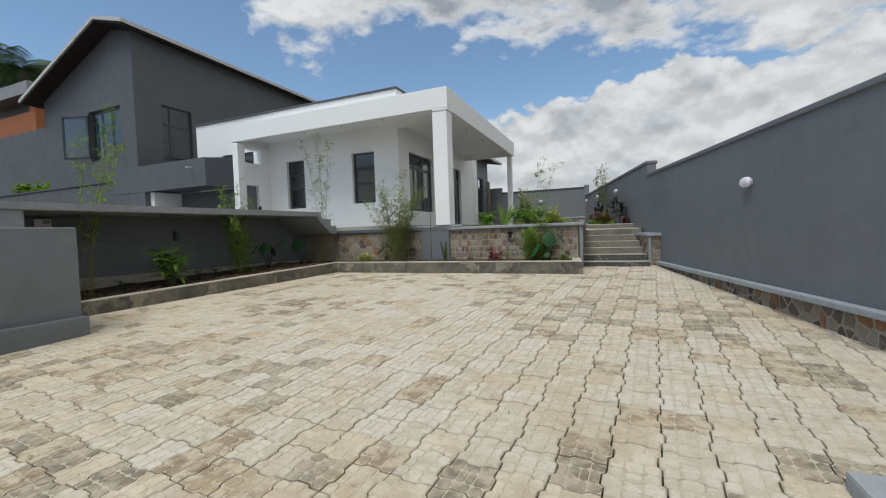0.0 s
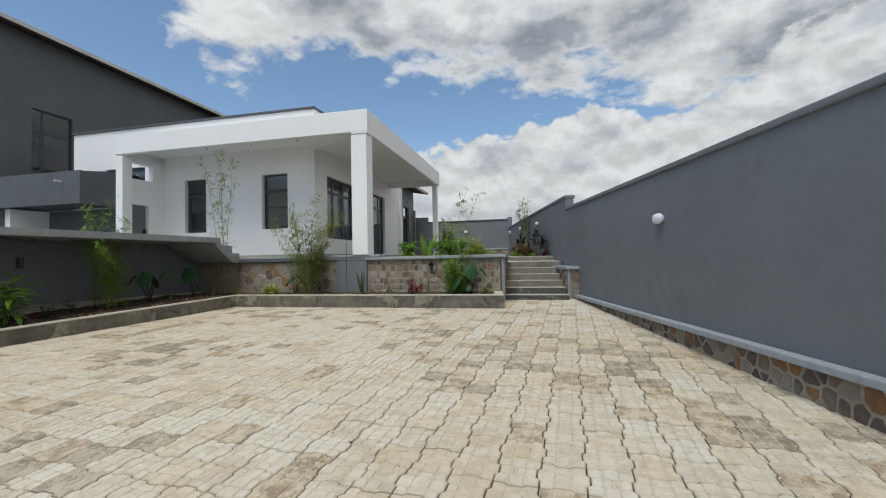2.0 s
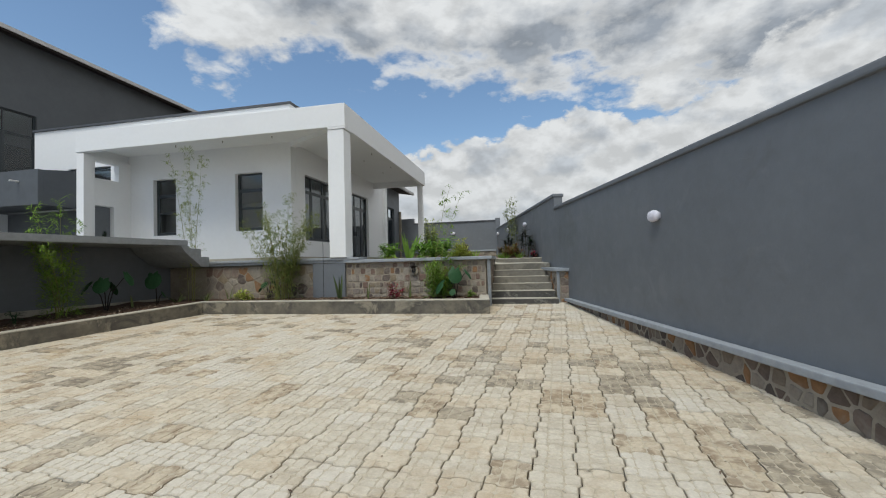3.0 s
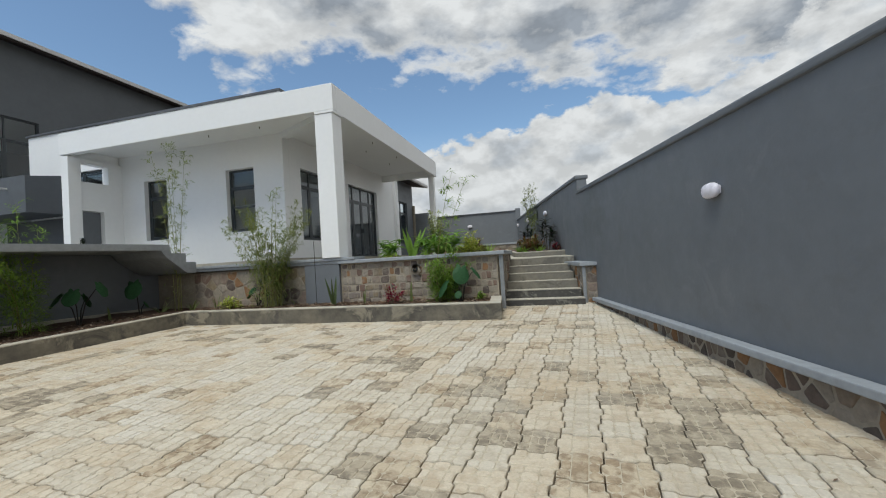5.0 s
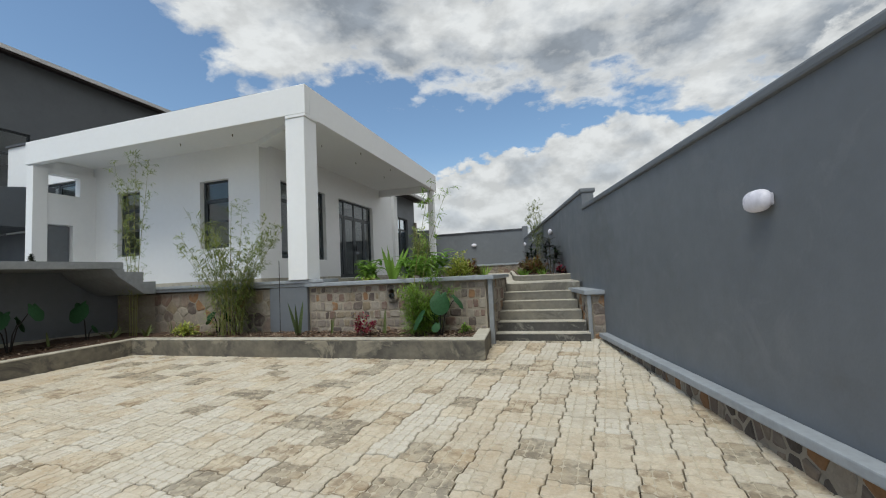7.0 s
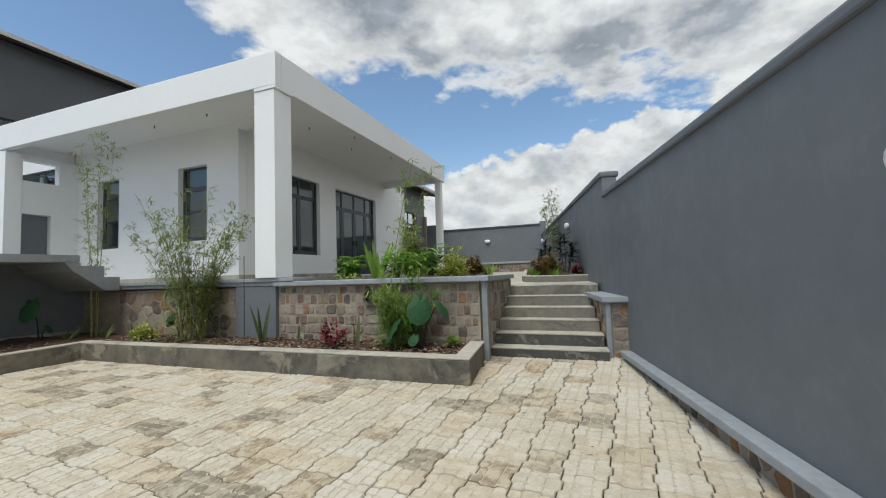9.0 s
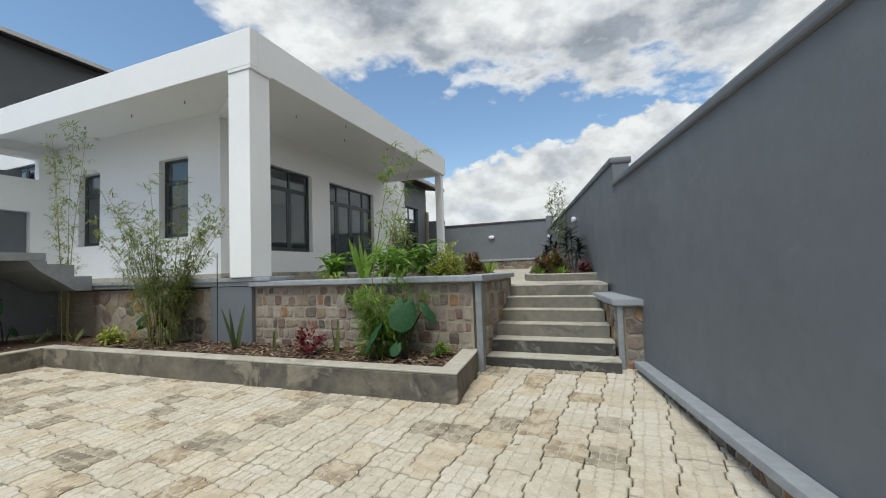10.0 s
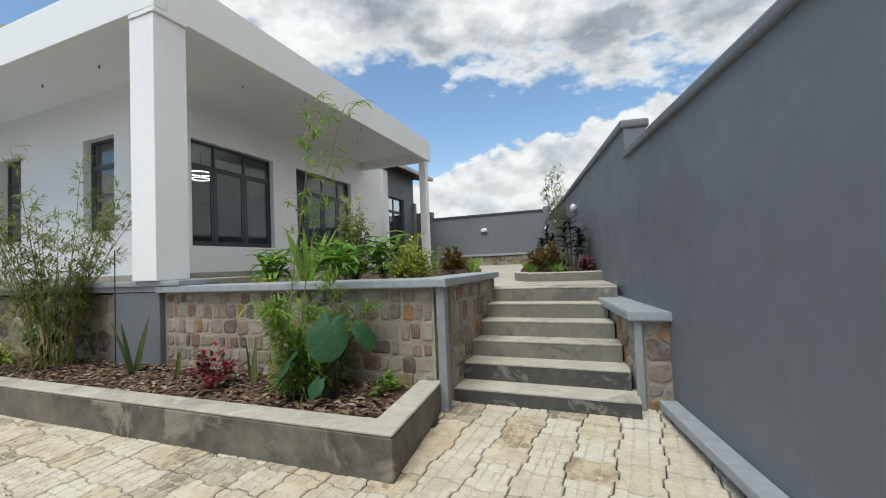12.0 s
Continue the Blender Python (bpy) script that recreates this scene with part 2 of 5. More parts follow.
def paver_material(name, light, deep, dirt, amount):
    """Cast stone: each small cobble between two tones, blotched by dirt, with fine grain and pits."""
    m = bpy.data.materials.new(name)
    m.use_nodes = True
    k = Net(m.node_tree)
    b = m.node_tree.nodes["Principled BSDF"]
    geo = k.n("ShaderNodeNewGeometry")
    co = geo.outputs["Position"]
    col = k.mix(k.ramp(geo.outputs["Random Per Island"], 0.0, 1.0, 0.0, 0.6), light, deep)
    ob = k.n("ShaderNodeObjectInfo").outputs["Random"]
    col = k.mix(k.ramp(ob, 0.0, 1.0, 0.0, 0.4), col, deep)
    col = k.mix(k.ramp(k.noise(co, 8.0, 5.0, 0.6, 0.4), 0.44, 0.60, 0.0, amount), col, dirt)
    col = k.mix(k.ramp(k.noise(co, 0.55, 4.0, 0.6), 0.50, 0.68, 0.0, 0.30), col, (0.58, 0.545, 0.465))
    col = k.mix(k.ramp(k.noise(co, 0.9, 5.0, 0.65, 0.3), 0.54, 0.66, 0.0, 0.45), col, (0.41, 0.30, 0.18))
    g = k.ramp(k.noise(co, 55.0, 5.0, 0.7), 0.3, 0.7, 0.87, 1.10)
    gc = k.n("ShaderNodeCombineColor")
    for i in range(3):
        k.put(gc.inputs[i], g)
    col = k.mix(1.0, col, gc.outputs[0], "MULTIPLY")
    k.link(col, b.inputs["Base Color"])
    k.put(b.inputs["Roughness"], k.ramp(k.noise(co, 12.0, 3.0), 0.3, 0.7, 0.66, 0.9))
    bp = k.n("ShaderNodeBump")
    bp.inputs["Strength"].default_value = 0.14
    bp.inputs["Distance"].default_value = 0.006
    k.put(bp.inputs["Height"], k.noise(co, 38.0, 6.0, 0.65))
    k.link(bp.outputs[0], b.inputs["Normal"])
    MATS[name] = m
    return m


PAVERS = [paver_material("pale_grey_paver", (0.58, 0.53, 0.44), (0.49, 0.44, 0.355), (0.37, 0.31, 0.23), 0.5),
          paver_material("cream_paver", (0.585, 0.52, 0.415), (0.50, 0.43, 0.325), (0.38, 0.295, 0.20), 0.55),
          paver_material("chalky_paver", (0.595, 0.555, 0.48), (0.54, 0.495, 0.42), (0.44, 0.385, 0.31), 0.4),
          paver_material("tan_paver", (0.54, 0.465, 0.35), (0.43, 0.355, 0.25), (0.25, 0.185, 0.12), 0.9),
          paver_material("dirty_paver", (0.45, 0.39, 0.295), (0.31, 0.265, 0.195), (0.185, 0.155, 0.115), 0.9)]


def glass_material():
    m = bpy.data.materials.new("tinted_glass")
    m.use_nodes = True
    b = m.node_tree.nodes["Principled BSDF"]
    b.inputs["Base Color"].default_value = (0.55, 0.62, 0.66, 1)
    b.inputs["Roughness"].default_value = 0.02
    b.inputs["Transmission Weight"].default_value = 1.0
    b.inputs["IOR"].default_value = 1.5
    MATS["glass"] = m
    return m


GLASS = glass_material()

# ---------------------------------------------------------------- building words


def part(name, bm, mat, parent=None, label="", smooth=False):
    """Links a bmesh as one mesh object, under a thing or a part."""
    me = bpy.data.meshes.new(name)
    bm.normal_update()
    bm.to_mesh(me)
    bm.free()
    if smooth:
        me.polygons.foreach_set("use_smooth", [True] * len(me.polygons))
    me.materials.append(mat)
    ob = new(name, me)
    if parent is not None:
        ob.parent = parent
    if label:
        ob["label"] = label
    return ob


def thing(name, at, label, category, group="", kind="", turn=0.0):
    ob = new(name)
    ob.empty_display_size = 0.1
    ob.matrix_world = pose(*at, 0, 0, turn)
    return tagged(ob, label, category, group, kind)


def box(bm, x0, x1, y0, y1, z0, z1, m=None):
    vs = [bm.verts.new(((x0, x1)[i & 1], (y0, y1)[i >> 1 & 1], (z0, z1)[i >> 2])) for i in range(8)]
    if m is not None:
        for v in vs:
            v.co = m @ v.co
    return [bm.faces.new([vs[i] for i in f]) for f in ((0, 2, 3, 1), (4, 5, 7, 6), (0, 1, 5, 4), (2, 6, 7, 3), (0, 4, 6, 2), (1, 3, 7, 5))]


def soft_box(x0, x1, y0, y1, z0, z1, r=0.012, m=None, seg=2):
    bm = bmesh.new()
    box(bm, x0, x1, y0, y1, z0, z1, m)
    bmesh.ops.bevel(bm, geom=list(bm.edges), offset=r, segments=seg, affect="EDGES", profile=0.6)
    return bm


def prism(points, z0, z1):
    """An upright prism over a plan outline (counter-clockwise). z0, z1: numbers or functions of (x, y)."""
    f0 = z0 if callable(z0) else (lambda x, y: z0)
    f1 = z1 if callable(z1) else (lambda x, y: z1)
    bm = bmesh.new()
    a = [bm.verts.new((x, y, f0(x, y))) for x, y in points]
    b = [bm.verts.new((x, y, f1(x, y))) for x, y in points]
    bm.faces.new(a[::-1])
    bm.faces.new(b)
    n = len(points)
    for i in range(n):
        bm.faces.new((a[i], a[(i + 1) % n], b[(i + 1) % n], b[i]))
    return bm


def wall_mesh(u0, u1, z0, z1, thick, holes=(), m=None, top=None):
    """A wall in the plane of local x and z, its face at y = 0 and its back at y = thick, with real openings. top: a function of u."""
    us = sorted({u0, u1, *[h[0] for h in holes], *[h[1] for h in holes]})
    zs = sorted({z0, z1, *[h[2] for h in holes], *[h[3] for h in holes]})
    bm = bmesh.new()
    cache = {}

    def v(i, j, k):
        if (i, j, k) not in cache:
            z = zs[j]
            if top is not None and j == len(zs) - 1:
                z = top(us[i])
            cache[i, j, k] = bm.verts.new((us[i], (0, thick)[k], z))
        return cache[i, j, k]

    def solid(i, j):
        if not (0 <= i < len(us) - 1 and 0 <= j < len(zs) - 1):
            return False
        cu, cz = (us[i] + us[i + 1]) / 2, (zs[j] + zs[j + 1]) / 2
        return not any(h[0] < cu < h[1] and h[2] < cz < h[3] for h in holes)

    for i in range(len(us) - 1):
        for j in range(len(zs) - 1):
            if not solid(i, j):
                continue
            bm.faces.new((v(i, j, 0), v(i + 1, j, 0), v(i + 1, j + 1, 0), v(i, j + 1, 0)))
            bm.faces.new((v(i, j, 1), v(i, j + 1, 1), v(i + 1, j + 1, 1), v(i + 1, j, 1)))
            if not solid(i - 1, j):
                bm.faces.new((v(i, j, 0), v(i, j + 1, 0), v(i, j + 1, 1), v(i, j, 1)))
            if not solid(i + 1, j):
                bm.faces.new((v(i + 1, j, 0), v(i + 1, j, 1), v(i + 1, j + 1, 1), v(i + 1, j + 1, 0)))
            if not solid(i, j - 1):
                bm.faces.new((v(i, j, 0), v(i, j, 1), v(i + 1, j, 1), v(i + 1, j, 0)))
            if not solid(i, j + 1):
                bm.faces.new((v(i, j + 1, 0), v(i + 1, j + 1, 0), v(i + 1, j + 1, 1), v(i, j + 1, 1)))
    if m is not None:
        bm.transform(m)
    return bm


def ground_z(x, y):
    """The sloping forecourt."""
    return 0.04 * (y + 0.6)



# ---------------------------------------------------------------- ground and boundary


def build_ground():
    bm = bmesh.new()
    xs = [-1500, -300, -60, -20, 20, 60, 300, 1500]
    ys = [-1500, -300, -60, -16, -0.6, 16, 60, 300, 1500]
    grid = [[bm.verts.new((x, y, 0.04 * (min(max(y, -16), -0.6) + 0.6) - 0.062)) for x in xs] for y in ys]
    for j in range(len(ys) - 1):
        for i in range(len(xs) - 1):
            bm.faces.new((grid[j][i], grid[j][i + 1], grid[j + 1][i + 1], grid[j + 1][i]))
    tagged(part("ground", bm, BED), "sandy earth under and around the paved forecourt", "ground", kind="structure")


build_ground()

STONE_JOBS = []


def stones(parent, m, u0, u1, z0, z1, rnd, size=0.17, dark=False, depth=0.045, z_low=None, z_high=None, wild=0.2, gap=0.011):
    """Rubble courses over the local rectangle u, z of the face m (its face towards -y), laid at the end of the file."""
    STONE_JOBS.append((parent, m, u0, u1, z0, z1, rnd, size, dark, depth, z_low, z_high, wild, gap))


def cell_outline(sites, i, box_):
    """The cell of one site among its neighbours, as a polygon clipped to a rectangle."""
    u0, u1, z0, z1 = box_
    poly = [(u0, z0), (u1, z0), (u1, z1), (u0, z1)]
    px, pz = sites[i]
    for j, (qx, qz) in enumerate(sites):
        if j == i or abs(qx - px) > 1.2 or abs(qz - pz) > 1.2:
            continue
        nx, nz = qx - px, qz - pz
        c = nx * (px + qx) / 2 + nz * (pz + qz) / 2
        out = []
        for k in range(len(poly)):
            a, b = poly[k], poly[(k + 1) % len(poly)]
            da, db = nx * a[0] + nz * a[1] - c, nx * b[0] + nz * b[1] - c
            if da <= 0:
                out.append(a)
            if da * db < 0:
                t = da / (da - db)
                out.append((a[0] + t * (b[0] - a[0]), a[1] + t * (b[1] - a[1])))
        poly = out
        if len(poly) < 3:
            return []
    return poly


def lay_stones(parent, m, u0, u1, z0, z1, rnd, size, dark, depth, z_low, z_high, wild, gap):
    """Rubble: jittered courses whose cells become single rounded stones set in mortar."""
    rows = max(2, round((z1 - z0) / size))
    h = (z1 - z0) / rows
    sites = []
    for r in range(rows):
        u = u0 + rnd.uniform(0.1, 0.6) * size
        while u < u1:
            sites.append((u + rnd.uniform(-wild, wild) * size * 0.6, z0 + (r + 0.5 + rnd.uniform(-wild, wild)) * h))
            u += size * rnd.choice((0.62, 0.85, 1.0, 1.15, 1.5))
    blocks = []
    if wild < 0.2:
        z = z0
        while z < z1 - 0.05:
            top = z + size * rnd.uniform(0.85, 1.3)
            top = z1 if z1 - top < size * 0.5 else top
            u = u0
            while u < u1 - 0.03:
                end = u + size * rnd.choice((0.5, 0.65, 0.8, 0.95, 1.3))
                end = u1 if u1 - end < 0.07 else end
                q = lambda: rnd.uniform(-0.13, 0.13) * size
                blocks.append([(u + q() * 0.6, z + q()), (end + q() * 0.6, z + q()), (end + q() * 0.6, top + q()), (u + q() * 0.6, top + q())])
                u = end
            z = top
        sites = blocks
    for i in range(len(sites)):
        poly = blocks[i] if blocks else cell_outline(sites, i, (u0, u1, z0, z1))
        if len(poly) < 3:
            continue
        cu, cz = sum(p[0] for p in poly) / len(poly), sum(p[1] for p in poly) / len(poly)
        if z_low is not None and cz < z_low(cu) or z_high is not None and cz > z_high(cu):
            continue
        # corners cut twice, edges drawn in by the mortar joint
        for _ in range(1):
            cut = []
            for k in range(len(poly)):
                a, b = poly[k], poly[(k + 1) % len(poly)]
                f = rnd.uniform(0.05, 0.14) if dark else rnd.uniform(0.10, 0.20)
                cut += [(a[0] + f * (b[0] - a[0]), a[1] + f * (b[1] - a[1])), (b[0] + f * (a[0] - b[0]), b[1] + f * (a[1] - b[1]))]
            poly = cut
        reach = sum(math.hypot(p[0] - cu, p[1] - cz) for p in poly) / len(poly)
        s = 1 - gap * rnd.uniform(0.6, 1.5) / max(reach, 0.03)
        if s < 0.35:
            continue
        ring = [((p[0] - cu) * s * rnd.uniform(0.95, 1.03), (p[1] - cz) * s * rnd.uniform(0.95, 1.03)) for p in poly]
        n, d = len(ring), depth * rnd.uniform(0.5, 1.2)
        v = [(x, 0.0, z) for x, z in ring] + [(x * 0.96, -0.6 * d, z * 0.96) for x, z in ring] + \
            [(x * 0.80, -d * rnd.uniform(0.85, 1.15), z * 0.80) for x, z in ring] + [(0, -d * 1.05, 0)]
        f = [(k, (k + 1) % n, n + (k + 1) % n, n + k) for k in range(n)] + [(n + k, n + (k + 1) % n, 2 * n + (k + 1) % n, 2 * n + k) for k in range(n)] + \
            [(2 * n + k, 2 * n + (k + 1) % n, 3 * n) for k in range(n)]
        me = bpy.data.meshes.new("stone")
        me.from_pydata(v, [], f)
        me.materials.append(STONE_DARK if dark else STONE)
        ob = new("stone", me)
        ob.parent = parent
        ob.matrix_world = m @ Matrix.Translation((cu, 0.004, cz))


# boundary wall beside the forecourt: local x runs towards the street, local y away from the forecourt
WX, WY = Vector((0.2045, -1.0, 0)).normalized(), Vector((1.0, 0.2045, 0)).normalized()
WALL_M = Matrix(((WX.x, WY.x, 0, 5.30), (WX.y, WY.y, 0, 0.61), (0, 0, 1, 0), (0, 0, 0, 1)))
U_STEP, U_BACK, U_FRONT = -0.95, -11.9, 16.5


def boundary_wall():
    w = thing("wall_east", (0, 0, 0), "tall grey painted boundary wall with stepped coping", "wall", kind="structure")
    fall = Matrix.Identity(4)
    fall[2][0] = -0.0095
    part("wall_face", wall_mesh(U_STEP, U_FRONT, -0.9, 2.35, 0.22, m=WALL_M, top=lambda u: 2.35 - 0.0095 * u), GREY, w)
    part("wall_face", wall_mesh(U_BACK, U_STEP, 0.4, 2.69, 0.22, m=WALL_M), GREY, w)
    part("coping", soft_box(U_STEP + 0.002, U_FRONT, -0.035, 0.26, 2.352, 2.43, 0.02, WALL_M @ fall), GREY, w, "grey cement coping of the lower stretch")
    part("coping", soft_box(U_BACK, U_STEP + 0.02, -0.035, 0.26, 2.692, 2.785, 0.03, WALL_M), GREY, w, "grey cement coping of the higher stretch")
    bm = bmesh.new()
    box(bm, 0.12, U_FRONT, -0.055, -0.002, -0.9, 0.085, WALL_M)
    plinth = part("stone_plinth", bm, MORTAR, w, "dark rubble stone base in cement mortar")
    part("ledge", soft_box(0.10, U_FRONT, -0.135, -0.002, 0.087, 0.158, 0.012, WALL_M), GREY_LIGHT, w, "light blue-grey painted ledge along the foot")
    low = lambda u: ground_z(*(WALL_M @ Vector((u, 0, 0))).to_2d()) - 0.05
    stones(plinth, WALL_M @ Matrix.Translation((0, -0.056, 0)), 0.12, 12.0, -0.52, 0.08, random.Random(3), 0.145, True, 0.012, low, wild=0.55, gap=0.016)
    # the wall across the back of the garden
    f = thing("wall_back", (0, 0, 0), "grey painted boundary wall closing the garden's far end", "wall", kind="structure")
    part("wall_face", wall_mesh(-1.62, 2.92, 1.55, 3.17, 0.22, m=pose(0, 12.25, 0)), GREY, f)
    part("wall_face", wall_mesh(-9.0, -1.62, 1.0, 3.5, 0.22, m=pose(0, 12.25, 0)), GREY, f)
    part("coping", soft_box(-1.62, 2.9, 12.21, 12.51, 3.172, 3.235, 0.01), COPING, f)
    part("end_post", soft_box(2.86, 3.1, 12.17, 12.42, 1.0, 3.32, 0.012), GREY, f, "grey corner post slightly higher than the wall")
    part("ledge", soft_box(-1.62, 2.86, 12.13, 12.248, 1.58, 1.66, 0.01), GREY_LIGHT, f)
    bm = bmesh.new()
    box(bm, -1.62, 2.86, 12.2, 12.248, 0.9, 1.578)
    p = part("stone_plinth", bm, MORTAR, f)
    stones(p, pose(0, 12.199, 0), -1.6, 2.85, 1.15, 1.575, random.Random(8), 0.24, False, 0.03)
    # plain wall that closes the place behind the street side
    s = thing("wall_south", (0, 0, 0), "plain grey wall across the street side", "wall", kind="structure")
    part("wall_face", wall_mesh(-14, 10, -1.2, 2.0, 0.22, m=pose(0, -17.0, 0)), GREY, s)


boundary_wall()


def gate_posts():
    g = thing("gate_pillar", (-3.3, -7.8, ground_z(0, -7.8)), "grey rendered gate pillar with a projecting plinth", "pillar")
    part("shaft", soft_box(-3.2, 0.3, -3.0, 0.46, -0.1, 1.59, 0.02), GREY, g)
    part("plinth", soft_box(-3.25, 0.42, -3.1, 0.49, -0.12, 0.29, 0.02), GREY, g)
    g = thing("gate_post", (5.9, -8.6, ground_z(0, -8.6)), "low light grey plinth of a gate post", "post")
    part("plinth", soft_box(-0.63, 0.9, -1.2, 0.39, -0.1, 0.11, 0.02), GREY_LIGHT, g)


gate_posts()

# ---------------------------------------------------------------- planter kerbs, retaining wall, steps
SOIL_Z = 0.25


def kerb_run(points, width, z1, z0, mat_top, mat_side, parent, name="kerb"):
    """A kerb wall along a plan line (outer edge), its top a little proud; the inside is to the left of the line."""
    n = len(points)
    pts = [Vector(p) for p in points]
    inner = []
    for i in range(n):
        d0 = (pts[i] - pts[i - 1]).normalized() if i else (pts[1] - pts[0]).normalized()
        d1 = (pts[i + 1] - pts[i]).normalized() if i < n - 1 else d0
        n0, n1 = Vector((-d0.y, d0.x)), Vector((-d1.y, d1.x))
        mid = (n0 + n1).normalized()
        inner.append(pts[i] + mid * width / max(mid.dot(n0), 0.3))
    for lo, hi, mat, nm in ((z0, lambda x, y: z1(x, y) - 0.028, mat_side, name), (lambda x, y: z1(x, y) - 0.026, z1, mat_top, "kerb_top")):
        bm = bmesh.new()
        rows = []
        for i in range(n):
            o, q = pts[i], inner[i]
            rows.append([bm.verts.new((o.x, o.y, lo(o.x, o.y))), bm.verts.new((q.x, q.y, lo(q.x, q.y))),
                         bm.verts.new((q.x, q.y, hi(q.x, q.y))), bm.verts.new((o.x, o.y, hi(o.x, o.y)))])
        for a, b in zip(rows, rows[1:]):
            for j in range(4):
                bm.faces.new((a[j], a[(j + 1) % 4], b[(j + 1) % 4], b[j]))
        bm.faces.new(rows[0][::-1])
        bm.faces.new(rows[-1])
        bmesh.ops.recalc_face_normals(bm, faces=bm.faces)
        bmesh.ops.bevel(bm, geom=[e for e in bm.edges], offset=0.008, segments=1, affect="EDGES")
        part(nm, bm, mat, parent)
    return inner


def kerb_left_x(y):
    return -3.28 + 0.223 * (y + 0.97)


def planters():
    p = thing("planter_kerb", (0, 0, 0), "low stained concrete kerb round the planting bed", "kerb", kind="structure")
    top = lambda x, y: 0.285 if y > -0.98 else 0.285 + 0.045 * (y + 0.97)
    line = [(kerb_left_x(-9.5), -9.5), (kerb_left_x(-6.0), -6.0), (kerb_left_x(-3.5), -3.5), (-3.28, -0.97), (3.57, -0.97), (3.44, 0.22)]
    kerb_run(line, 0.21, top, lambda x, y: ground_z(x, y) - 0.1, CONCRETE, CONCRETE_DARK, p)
    # the soil inside, uneven
    bm = bmesh.new()
    nx, ny = 110, 16
    g = [[bm.verts.new((-5.6 + 8.95 * i / nx, -0.80 + 1.25 * j / ny, 0)) for i in range(nx + 1)] for j in range(ny + 1)]
    for row in g:
        for v in row:
            v.co.z = SOIL_Z + 0.035 * noise.noise(v.co * 3.0) + 0.022 * noise.noise(v.co * 11.0) - 0.01
    for j in range(ny):
        for i in range(nx):
            bm.faces.new((g[j][i], g[j][i + 1], g[j + 1][i + 1], g[j + 1][i]))
    tagged(part("soil", bm, SOIL, None, smooth=False), "red-brown soil and bark chips in the planting bed", "soil", kind="stuff")
    bm = bmesh.new()
    ny, nx = 70, 14
    g = []
    for j in range(ny + 1):
        y = -9.6 + 8.95 * j / ny
        x0, x1 = kerb_left_x(y) - 0.15, -5.45 + 0.23 * y
        g.append([bm.verts.new((x0 + (x1 - x0) * i / nx, y, 0.255 + 0.045 * (min(y, -0.97) + 0.97) + 0.02 * (i / nx))) for i in range(nx + 1)])
    for row in g:
        for v in row:
            v.co.z += 0.035 * noise.noise(v.co * 3.0) + 0.02 * noise.noise(v.co * 11.0) - 0.015
    for j in range(ny):
        for i in range(nx):
            bm.faces.new((g[j][i], g[j + 1][i], g[j + 1][i + 1], g[j][i + 1]))
    tagged(part("soil", bm, SOIL), "brown soil in the long bed below the walkway", "soil", kind="stuff")


planters()


